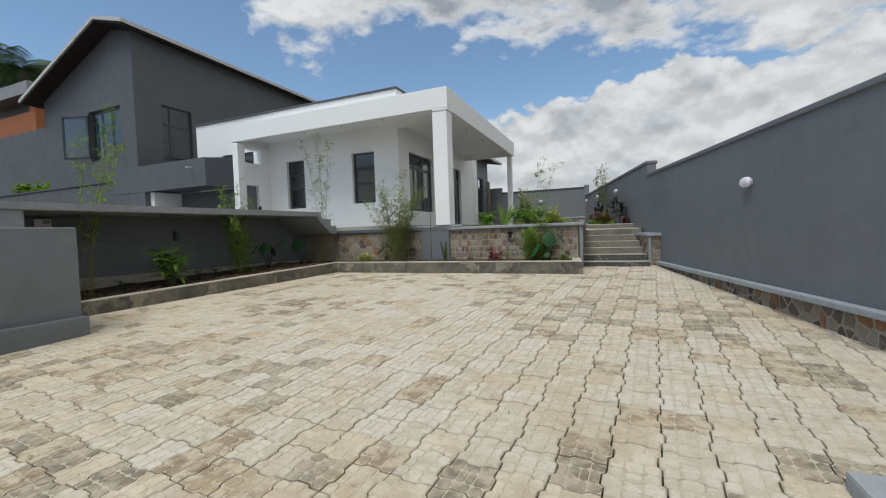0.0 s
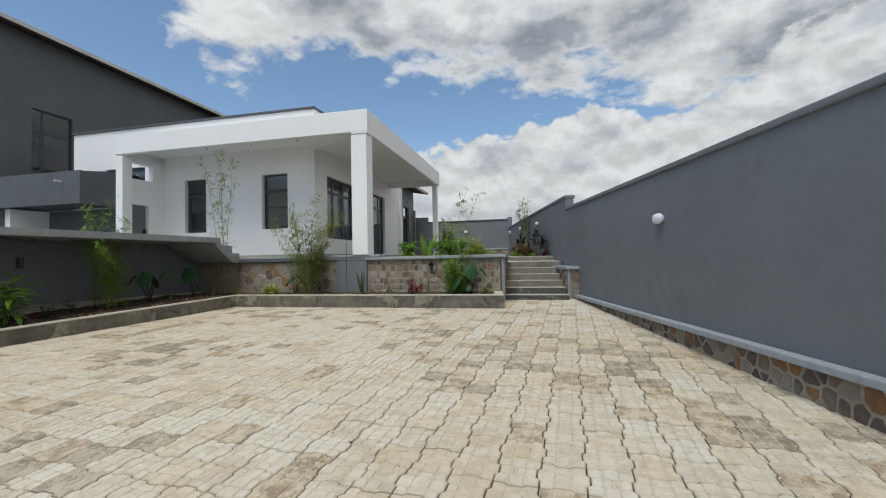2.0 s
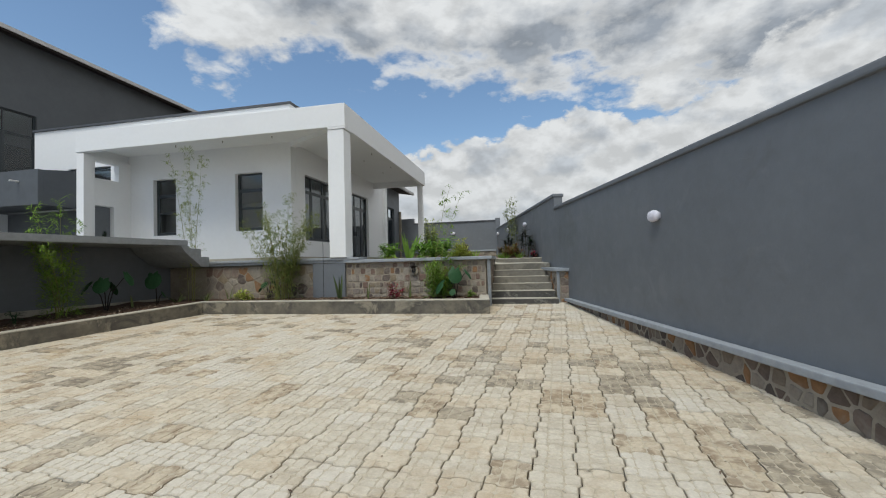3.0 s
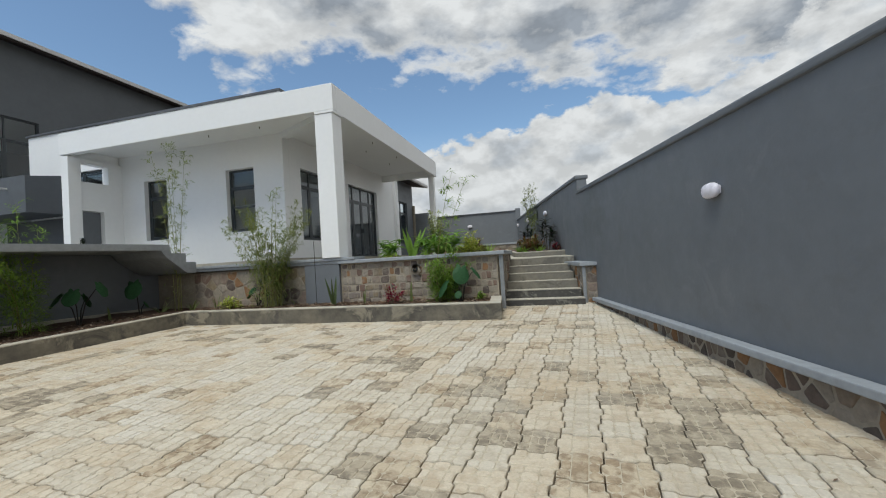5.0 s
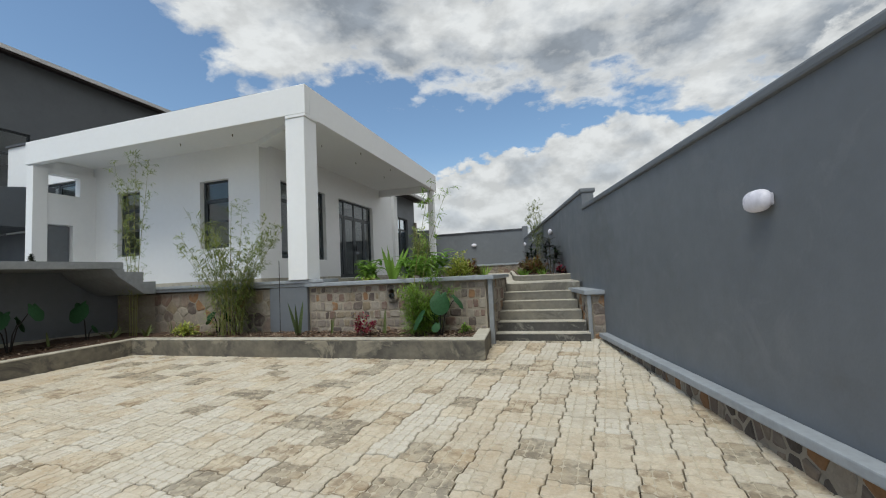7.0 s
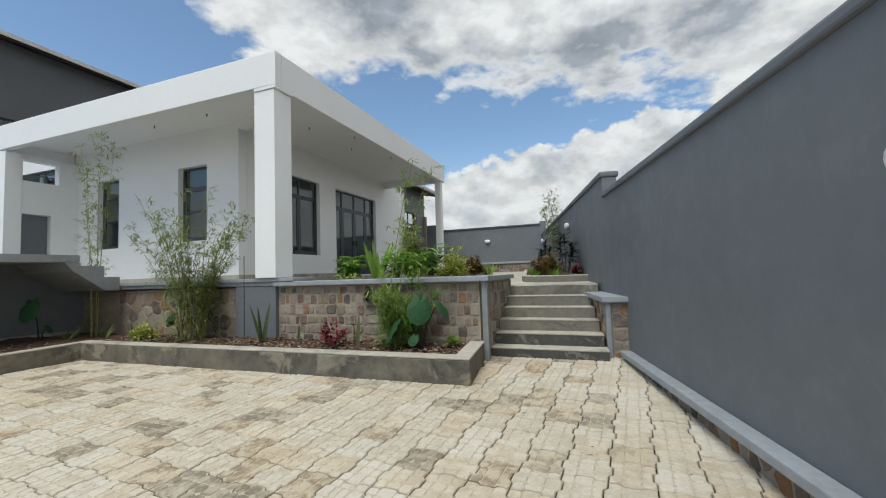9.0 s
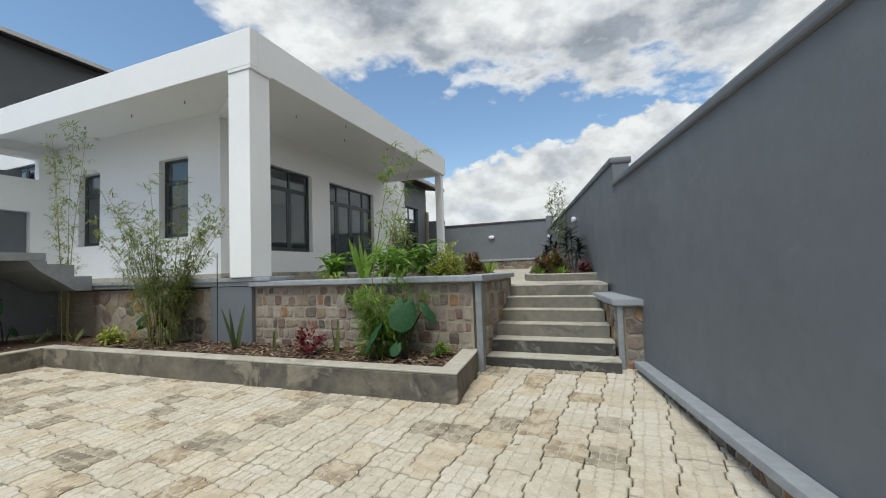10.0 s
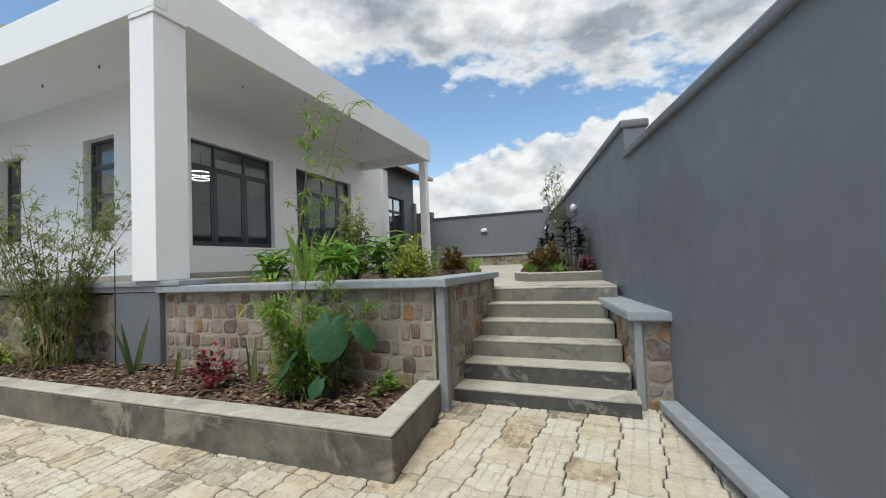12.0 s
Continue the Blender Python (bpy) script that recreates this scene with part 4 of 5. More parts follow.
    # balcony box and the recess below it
    add("balcony", wall_mesh(-15.49, -9.85, 3.14, 4.20, 0.15, (), pose(0, 0.05, 0)), GREY_SHADED, "grey rendered balcony parapet")
    add("balcony", wall_mesh(0.201, 1.48, 3.14, 4.42, 0.15, (), pose(-9.85, 0, 0, 0, 0, 90), top=lambda u: 4.20 + (u - 0.2) * 0.17), GREY_SHADED)
    add("balcony_floor", soft_box(-15.48, -10.01, 0.21, 1.49, 3.2, 3.4, 0.008), GREY_SHADED)
    add("recess_wall", wall_mesh(-13.2, -8.42, 1.806, 3.13, 0.05, (), pose(0, 1.43, 0)))
    add("recess_wall", wall_mesh(-15.49, -13.45, 1.7, 3.135, 0.2, (), pose(0, 0.06, 0)))
    add("recess_cheek", wall_mesh(0.262, 1.42, 1.806, 3.13, 0.24, (), pose(-13.2, 0, 0, 0, 0, 90)), WHITE, "white painted side of the recess")
    bm = bmesh.new()
    bmesh.ops.create_cone(bm, cap_ends=True, segments=12, radius1=0.03, radius2=0.03, depth=0.24)
    bm.transform(Matrix.Translation((-10.6, -0.05, 3.86)) @ Matrix.Rotation(radians(90), 4, "X"))
    add("waterspout", bm, ROOF, "pale spout through the parapet")
    add("low_wall", wall_mesh(-30, -15.5, 1.7, 3.86, 0.2, (), pose(0, 0.75, 0)), GREY_SHADED)
    add("hand_rail", soft_box(-30, -15.5, 0.70, 0.98, 3.862, 3.94, 0.02), COPING, "dark coping on the low wall")


grey_house()


def back_house():
    h = thing("outbuilding", (-4, 12, 1.0), "small grey outbuilding with a pitched roof behind the white house", "building")
    inv = Matrix.Translation((4.0, -12.0, -1.0))

    def add(nm, bm, mat=GREY, label=""):
        bm.transform(inv)
        return part(nm, bm, mat, h, label)

    add("wall", wall_mesh(9.80, 12.2, 1.0, 5.0, 0.22, [(9.88, 11.3, 1.9, 3.95)], pose(-2.42, 0, 0, 0, 0, 90)))
    bm = bmesh.new()
    for i, (a, b) in enumerate((((-6.0, 5.6), (-1.75, 4.86)),)):
        q = [bm.verts.new(p) for p in ((a[0], 9.7, a[1]), (b[0], 9.7, b[1]), (b[0], 12.6, b[1]), (a[0], 12.6, a[1]),
                                       (a[0], 9.7, a[1] + 0.12), (b[0], 9.7, b[1] + 0.12), (b[0], 12.6, b[1] + 0.12), (a[0], 12.6, a[1] + 0.12))]
        for f in ((0, 3, 2, 1), (4, 5, 6, 7), (0, 1, 5, 4), (1, 2, 6, 5), (2, 3, 7, 6), (3, 0, 4, 7)):
            bm.faces.new([q[j] for j in f])
    add("roof", bm, EAVE, "dark eave with a pale gutter edge")
    add("gutter", soft_box(-1.77, -1.66, 9.66, 12.64, 4.85, 4.99, 0.02), ROOF)
    window(h, on_side(9.88, 1.9, -2.54), 1.42, 2.05, (1, 1), 0.75, label="dark-framed two-light window")
    bm = bmesh.new()
    box(bm, -2.40, -2.30, 12.05, 12.2, 1.2, 3.9)
    add("brick_pier", bm, MORTAR, "narrow pale brick pier")


back_house()


def wall_lamp(at, m3):
    o = thing("wall_lamp", (0, 0, 0), "white oval bulkhead lamp on the grey wall", "lamp", "wall lamps")
    bm = bmesh.new()
    bmesh.ops.create_uvsphere(bm, u_segments=24, v_segments=12, radius=1.0)
    for v in bm.verts:
        p = v.co
        # a lozenge with flattened rim
        p.x, p.z = 0.125 * math.copysign(abs(p.x) ** 0.75, p.x), 0.078 * math.copysign(abs(p.z) ** 0.8, p.z)
        p.y = -0.05 - 0.055 * max(-p.y, 0) ** 0.8 if p.y < 0 else -0.05 * (1 - p.y)
    part("diffuser", bm, LAMP_WHITE, o, smooth=True)
    part("back_plate", soft_box(-0.100, 0.100, -0.045, -0.001, -0.046, 0.046, 0.018), LAMP_WHITE, o)
    o.matrix_world = m3 @ Matrix.Translation(at)
    return o


for u, z in ((4.08, 1.632), (-4.5, 2.30), (-8.1, 2.40), (-11.2, 2.44)):
    wall_lamp((u, 0, z), WALL_M)
wall_lamp((0.56, 0, 2.59), pose(0, 12.25, 0))


def west_lamp():
    o = thing("wall_lamp", (0, 0, 0), "dark slim up-and-down wall lamp under the walkway", "lamp")
    part("body", soft_box(-0.045, 0.045, -0.09, -0.002, -0.12, 0.12, 0.02), FRAME, o)
    o.matrix_world = WEST_M @ Matrix.Translation((-3.78, 0, 1.2))


west_lamp()


# ---------------------------------------------------------------- plants


def leaf_material(name, colours, rough=0.45, through_light=0.3):
    m = bpy.data.materials.new(name)
    m.use_nodes = True
    k = Net(m.node_tree)
    b = m.node_tree.nodes["Principled BSDF"]
    ramp = k.n("ShaderNodeValToRGB")
    el = ramp.color_ramp.elements
    while len(el) < len(colours):
        el.new(0.5)
    for i, c in enumerate(colours):
        el[i].position = i / max(len(colours) - 1, 1)
        el[i].color = (*c, 1)
    geo = k.n("ShaderNodeNewGeometry")
    k.link(geo.outputs["Random Per Island"], ramp.inputs[0])
    g = k.ramp(k.noise(geo.outputs["Position"], 35.0, 3.0), 0.3, 0.7, 0.8, 1.2)
    gc = k.n("ShaderNodeCombineColor")
    for i in range(3):
        k.put(gc.inputs[i], g)
    col = k.mix(1.0, ramp.outputs[0], gc.outputs[0], "MULTIPLY")
    k.link(col, b.inputs["Base Color"])
    b.inputs["Roughness"].default_value = rough
    b.inputs["Specular IOR Level"].default_value = 0.25
    t = k.n("ShaderNodeBsdfTranslucent")
    k.link(col, t.inputs[0])
    mix = k.n("ShaderNodeMixShader")
    mix.inputs[0].default_value = through_light
    k.link(b.outputs[0], mix.inputs[1])
    k.link(t.outputs[0], mix.inputs[2])
    k.link(mix.outputs[0], m.node_tree.nodes["Material Output"].inputs[0])
    return m


BAMBOO_LEAF = leaf_material("bamboo_leaf", [(0.19, 0.25, 0.07), (0.30, 0.35, 0.11), (0.13, 0.18, 0.055), (0.38, 0.40, 0.15)], 0.45, 0.4)
BAMBOO_FRESH = leaf_material("fresh_bamboo_leaf", [(0.16, 0.29, 0.045), (0.27, 0.40, 0.07), (0.11, 0.21, 0.035)], 0.45, 0.4)
BAMBOO_STEM = leaf_material("bamboo_stem", [(0.20, 0.22, 0.06), (0.26, 0.24, 0.09)], 0.5, 0.0)
TARO_LEAF = leaf_material("taro_leaf", [(0.018, 0.062, 0.026), (0.03, 0.09, 0.033)], 0.62, 0.15)
DARK_STALK = leaf_material("dark_stalk", [(0.02, 0.018, 0.02), (0.035, 0.03, 0.025)], 0.5, 0.0)
GINGER_LEAF = leaf_material("ginger_leaf", [(0.14, 0.30, 0.045), (0.26, 0.42, 0.08), (0.09, 0.22, 0.04)], 0.4, 0.4)
SNAKE_LEAF = leaf_material("snake_plant_leaf", [(0.10, 0.14, 0.05), (0.17, 0.19, 0.075)], 0.5, 0.1)
SNAKE_DARK = leaf_material("dark_snake_plant_leaf", [(0.055, 0.085, 0.035), (0.085, 0.115, 0.045)], 0.45, 0.1)
RED_LEAF = leaf_material("crimson_leaf", [(0.22, 0.015, 0.045), (0.32, 0.03, 0.07), (0.15, 0.012, 0.03), (0.30, 0.27, 0.12)], 0.45)
YELLOW_LEAF = leaf_material("yellow_variegated_leaf", [(0.44, 0.46, 0.09), (0.24, 0.33, 0.05), (0.58, 0.55, 0.17)], 0.4)
CROTON_LEAF = leaf_material("bronze_croton_leaf", [(0.14, 0.07, 0.03), (0.20, 0.09, 0.05), (0.09, 0.13, 0.03), (0.24, 0.16, 0.05)], 0.4)
DRACAENA_LEAF = leaf_material("dark_dracaena_leaf", [(0.018, 0.045, 0.02), (0.035, 0.03, 0.03), (0.03, 0.07, 0.025)], 0.4, 0.15)
PALM_LEAF = leaf_material("palm_frond", [(0.05, 0.10, 0.035), (0.09, 0.15, 0.055), (0.03, 0.06, 0.025)], 0.45, 0.25)
PALE_LEAF = leaf_material("pale_variegated_leaf", [(0.30, 0.36, 0.12), (0.45, 0.47, 0.22), (0.17, 0.26, 0.07)], 0.45)
CHIP = leaf_material("bark_chip", [(0.22, 0.14, 0.09), (0.10, 0.062, 0.04), (0.36, 0.28, 0.21), (0.06, 0.04, 0.03), (0.16, 0.10, 0.065)], 0.9, 0.0)
BARK = material("grey_bark", (0.16, 0.13, 0.10), 0.9, (0.09, 0.075, 0.06), 4.0, 30.0, 0.8, 0.4, 40)


class Foliage:
    """Collects leaf blades and thin twigs for one mesh."""

    def __init__(self):
        self.v, self.f = [], []

    def blade(self, base, direction, length, width, droop=0.3, seg=3, shape="lance", side=None):
        d = Vector(direction).normalized()
        s = side if side is not None else d.cross(Vector((0, 0, 1)))
        if s.length < 0.01:
            s = Vector((1, 0, 0))
        s.normalize()
        p = Vector(base)
        o = len(self.v)
        step = length / seg
        up = s.cross(d)
        prof = {"lance": lambda t: math.sin(math.pi * min(1.0, 0.12 + 0.88 * t)) ** 0.8, "strap": lambda t: 1.0 - 0.95 * t ** 3,
                "oval": lambda t: math.sin(math.pi * (0.06 + 0.90 * t)) ** 0.6}[shape]
        for i in range(seg + 1):
            t = i / seg
            w = width * 0.5 * max(prof(t), 0.03)
            fold = up * (w * 0.35)
            self.v += [tuple(p - s * w + fold), tuple(p), tuple(p + s * w + fold)]
            d = (d + Vector((0, 0, -droop * step / max(length, 0.01)))).normalized()
            p = p + d * step
        for i in range(seg):
            a = o + 3 * i
            self.f += [(a, a + 1, a + 4, a + 3), (a + 1, a + 2, a + 5, a + 4)]

    def tube(self, pts, r0, r1, k=5):
        o = len(self.v)
        n = len(pts)
        for i, p in enumerate(pts):
            p = Vector(p)
            d = (Vector(pts[min(i + 1, n - 1)]) - Vector(pts[max(i - 1, 0)])).normalized()
            a = d.orthogonal().normalized()
            b = d.cross(a)
            r = r0 + (r1 - r0) * i / max(n - 1, 1)
            for j in range(k):
                t = math.tau * j / k
                self.v.append(tuple(p + a * (r * math.cos(t)) + b * (r * math.sin(t))))
        for i in range(n - 1):
            for j in range(k):
                x, y = o + i * k + j, o + i * k + (j + 1) % k
                self.f.append((x, y, y + k, x + k))

    def out(self, name, mat, parent, label=""):
        me = bpy.data.meshes.new(name)
        me.from_pydata(self.v, [], self.f)
        me.materials.append(mat)
        me.polygons.foreach_set("use_smooth", [True] * len(me.polygons))
        ob = new(name, me)
        ob.parent = parent
        if label:
            ob["label"] = label
        return ob


def bamboo(at, height, stems, spread, seed, leaf=None, per_stem=90, low=0.25, lean=(0, 0), leaf_len=0.095, base_leaves=0, label="", thick=0.008):
    rnd = random.Random(seed)
    t = thing("bamboo", at, label or "young bamboo clump with thin stems and small leaves", "bamboo", "bamboo plants")
    fol = Foliage()
    for s in range(stems):
        a, r = rnd.uniform(0, math.tau), spread * 0.22 * math.sqrt(rnd.random())
        base = Vector((r * math.cos(a), r * math.sin(a), -0.05))
        h = height * (1.0 if s == 0 else rnd.uniform(0.55, 0.98))
        out = Vector((math.cos(a), math.sin(a), 0)) * spread * rnd.uniform(0.3, 1.0) + Vector((lean[0], lean[1], 0))
        if s == 0:
            out = out * 0.35 + Vector((lean[0], lean[1], 0)) * 0.65
        n = 12
        pts = []
        for i in range(n + 1):
            q = i / n
            wob = Vector((noise.noise((s * 3.1, q * 2.5, seed)), noise.noise((s * 3.1 + 9, q * 2.5, seed)), 0)) * 0.05
            pts.append(base + out * (q ** 1.8) + Vector((0, 0, h * q * (1 - 0.06 * q))) + wob * q)
        st = Foliage()
        st.tube(pts, thick * rnd.uniform(0.8, 1.2), 0.002, 5)
        st.out("culm", BAMBOO_STEM, t)
        # twigs with sprays of leaves
        k = int(per_stem * h / height / 2.2)
        for _ in range(k):
            q = low + (1 - low) * rnd.random() ** 0.85
            i = min(int(q * n), n - 1)
            p = pts[i].lerp(pts[i + 1], q * n - i)
            ang = rnd.uniform(0, math.tau)
            d = Vector((math.cos(ang), math.sin(ang), rnd.uniform(0.3, 1.2))).normalized()
            ln = rnd.uniform(0.08, 0.30) * (1.15 - 0.5 * q)
            end = p + d * ln
            mid = p.lerp(end, 0.5) + Vector((0, 0, 0.015))
            fol.tube([p, mid, end], 0.0018, 0.001, 3)
            for j in range(rnd.randint(4, 7)):
                c = p.lerp(end, rnd.uniform(0.35, 1.05))
                ld = (d + Vector((rnd.uniform(-1, 1), rnd.uniform(-1, 1), rnd.uniform(-0.9, 0.5)))).normalized()
                fol.blade(c, ld, leaf_len * rnd.uniform(0.7, 1.4), leaf_len * 0.19 * rnd.uniform(0.8, 1.3), rnd.uniform(0.2, 1.0), 2)
    for _ in range(base_leaves):
        ang, r = rnd.uniform(0, math.tau), spread * 0.45 * math.sqrt(rnd.random())
        z = rnd.uniform(0.05, height * 0.42)
        p = Vector((r * math.cos(ang), r * math.sin(ang), z))
        d = Vector((math.cos(ang + rnd.uniform(-1, 1)), math.sin(ang + rnd.uniform(-1, 1)), rnd.uniform(-0.2, 1.2)))
        fol.blade(p, d, rnd.uniform(0.09, 0.2), rnd.uniform(0.012, 0.022), rnd.uniform(0.2, 1.0), 2)
    fol.out("foliage", leaf or BAMBOO_LEAF, t)
    return t


def taro(at, leaves, seed, label="elephant-ear plant with broad dark green heart-shaped leaves"):
    """leaves: azimuth, reach, height, size."""
    rnd = random.Random(seed)
    t = thing("taro_plant", at, label, "plant", "taro plants")
    for az, reach, h, size in leaves:
        a = radians(az)
        d = Vector((math.sin(a), math.cos(a), 0))
        tip = d * reach + Vector((0, 0, h))
        st = Foliage()
        st.tube([Vector((0, 0, -0.04)) + d * 0.015, d * reach * 0.3 + Vector((0, 0, h * 0.55)), d * reach * 0.75 + Vector((0, 0, h * 0.9)), tip], 0.013, 0.006, 6)
        st.out("stalk", DARK_STALK, t, "dark purple leaf stalk")
        # heart-shaped blade hanging from the stalk's end
        n, m = 10, 22
        side = d.cross(Vector((0, 0, 1))).normalized()
        fwd = (d * rnd.uniform(0.3, 0.7) + side * rnd.uniform(-0.3, 0.3) + Vector((0, 0, -0.8))).normalized()
        side = (side - fwd * side.dot(fwd)).normalized()
        nor = side.cross(fwd).normalized()
        v, f = [tuple(tip)], []
        rings = 4
        for r in range(1, rings + 1):
            q = r / rings
            for j in range(m):
                th = math.tau * j / m
                rad = size * (0.52 + 0.34 * math.cos(th) + 0.16 * abs(math.cos(th)) ** 3 - 0.12 * math.exp(-((abs(th - math.pi)) / 0.28) ** 2) + 0.22 * math.exp(-((abs(abs(th - math.pi) - 0.62)) / 0.35) ** 2))
                x, y = math.cos(th) * rad * q, math.sin(th) * rad * q * 0.95
                wav = 0.03 * size * math.sin(th * 7 + seed) * q * q - 0.16 * size * q * q + 0.05 * size * abs(math.sin(th)) * q
                v.append(tuple(tip + fwd * x + side * y + nor * wav))
        for j in range(m):
            f.append((0, 1 + j, 1 + (j + 1) % m))
        for r in range(rings - 1):
            for j in range(m):
                a0, a1 = 1 + r * m + j, 1 + r * m + (j + 1) % m
                f.append((a0, a0 + m, a1 + m, a1))
        fo = Foliage()
        fo.v, fo.f = v, f
        fo.out("leaf", TARO_LEAF, t)
    return t


def blades(name, at, n, h, width, seed, mat, label, cat, spread=0.35, shape="strap", group="", droop=0.15, part_name="blade"):
    rnd = random.Random(seed)
    t = thing(name, at, label, cat, group)
    for i in range(n):
        f = Foliage()
        a = rnd.uniform(0, math.tau)
        d = Vector((math.cos(a) * spread * rnd.uniform(0.3, 1), math.sin(a) * spread * rnd.uniform(0.3, 1), 1))
        f.blade((math.cos(a) * 0.02, math.sin(a) * 0.02, -0.04), d, h * rnd.uniform(0.7, 1.05), width * rnd.uniform(0.8, 1.2), droop, 6, shape, Vector((math.sin(a + 0.6), -math.cos(a + 0.6), 0)))
        f.out(part_name, mat, t)
    return t


def ginger(at, stems, h, seed, label="lush green plant with long glossy lance leaves", leaf_len=0.34, mat=None, name="ginger_plant"):
    rnd = random.Random(seed)
    t = thing(name, at, label, "plant", "broad-leaved plants")
    st, lf = Foliage(), Foliage()
    for s in range(stems):
        a = math.tau * s / stems + rnd.uniform(-0.4, 0.4)
        lean = Vector((math.cos(a), math.sin(a), 0)) * h * rnd.uniform(0.1, 0.35)
        hh = h * rnd.uniform(0.6, 1.0)
        pts = [Vector((0, 0, -0.04)) + lean * 0.1, lean * 0.5 + Vector((0, 0, hh * 0.5)), lean + Vector((0, 0, hh * 0.85))]
        st.tube(pts, 0.009, 0.004, 5)
        for j in range(8):
            q = 0.25 + 0.75 * j / 7
            p = pts[0].lerp(pts[1], q * 2) if q < 0.5 else pts[1].lerp(pts[2], q * 2 - 1)
            b = a + (math.pi / 2 if j % 2 else -math.pi / 2) + rnd.uniform(-0.8, 0.8)
            d = Vector((math.cos(b), math.sin(b), rnd.uniform(0.35, 1.1)))
            lf.blade(p, d, leaf_len * rnd.uniform(0.7, 1.15), leaf_len * 0.21, rnd.uniform(0.6, 1.4), 5)
    st.out("stems", mat or GINGER_LEAF, t)
    lf.out("leaves", mat or GINGER_LEAF, t)
    return t


def shrub(name, at, rx, rz, n, leaf_len, mat, seed, label, cat="shrub", group="", shape="oval", width=0.45):
    rnd = random.Random(seed)
    t = thing(name, at, label, cat, group)
    st, lf = Foliage(), Foliage()
    tips = []
    for i in range(max(6, n // 28)):
        a, e = rnd.uniform(0, math.tau), rnd.uniform(0.25, 1.0)
        r = rx * math.sqrt(1 - e * e * 0.8) * rnd.uniform(0.55, 1.0)
        tip = Vector((r * math.cos(a), r * math.sin(a), 2 * rz * e * rnd.uniform(0.7, 1.0)))
        st.tube([(0, 0, -0.04), tip * 0.5 + Vector((0, 0, 0.04 * rz)), tip], 0.006, 0.002, 4)
        tips.append(tip)
    for _ in range(n):
        tip = rnd.choice(tips)
        p = tip * rnd.uniform(0.45, 1.02) + Vector((rnd.gauss(0, 1), rnd.gauss(0, 1), rnd.gauss(0, 1))) * rx * 0.11
        p.z = max(p.z, 0.015)
        d = Vector((p.x * 2 / rx, p.y * 2 / rx, 0.6)) + Vector((rnd.uniform(-1, 1), rnd.uniform(-1, 1), rnd.uniform(-0.6, 1.0)))
        lf.blade(p, d, leaf_len * rnd.uniform(0.6, 1.2), leaf_len * width * rnd.uniform(0.8, 1.2), rnd.uniform(0.2, 0.9), 3, shape)
    st.out("branches", BARK, t)
    lf.out("leaves", mat, t)
    return t


def dracaena(at, heads, seed, label="dark green dracaena with tufted leafy stems", leaf_len=0.22):
    rnd = random.Random(seed)
    t = thing("dracaena", at, label, "plant", "dracaenas")
    for x, y, h in heads:
        st, lf = Foliage(), Foliage()
        st.tube([(x * 0.3, y * 0.3, -0.04), (x * 0.7, y * 0.7, h * 0.5), (x, y, h * 0.92)], 0.012, 0.008, 6)
        st.out("stem", BARK, t)
        for j in range(46):
            q = rnd.random()
            p = Vector((x, y, h * (0.45 + 0.5 * q)))
            a = rnd.uniform(0, math.tau)
            lf.blade(p, (math.cos(a), math.sin(a), 0.2 + 1.3 * q), leaf_len * rnd.uniform(0.7, 1.1), leaf_len * 0.2, 0.9, 4)
        lf.out("leaf_tuft", DRACAENA_LEAF, t)
    return t


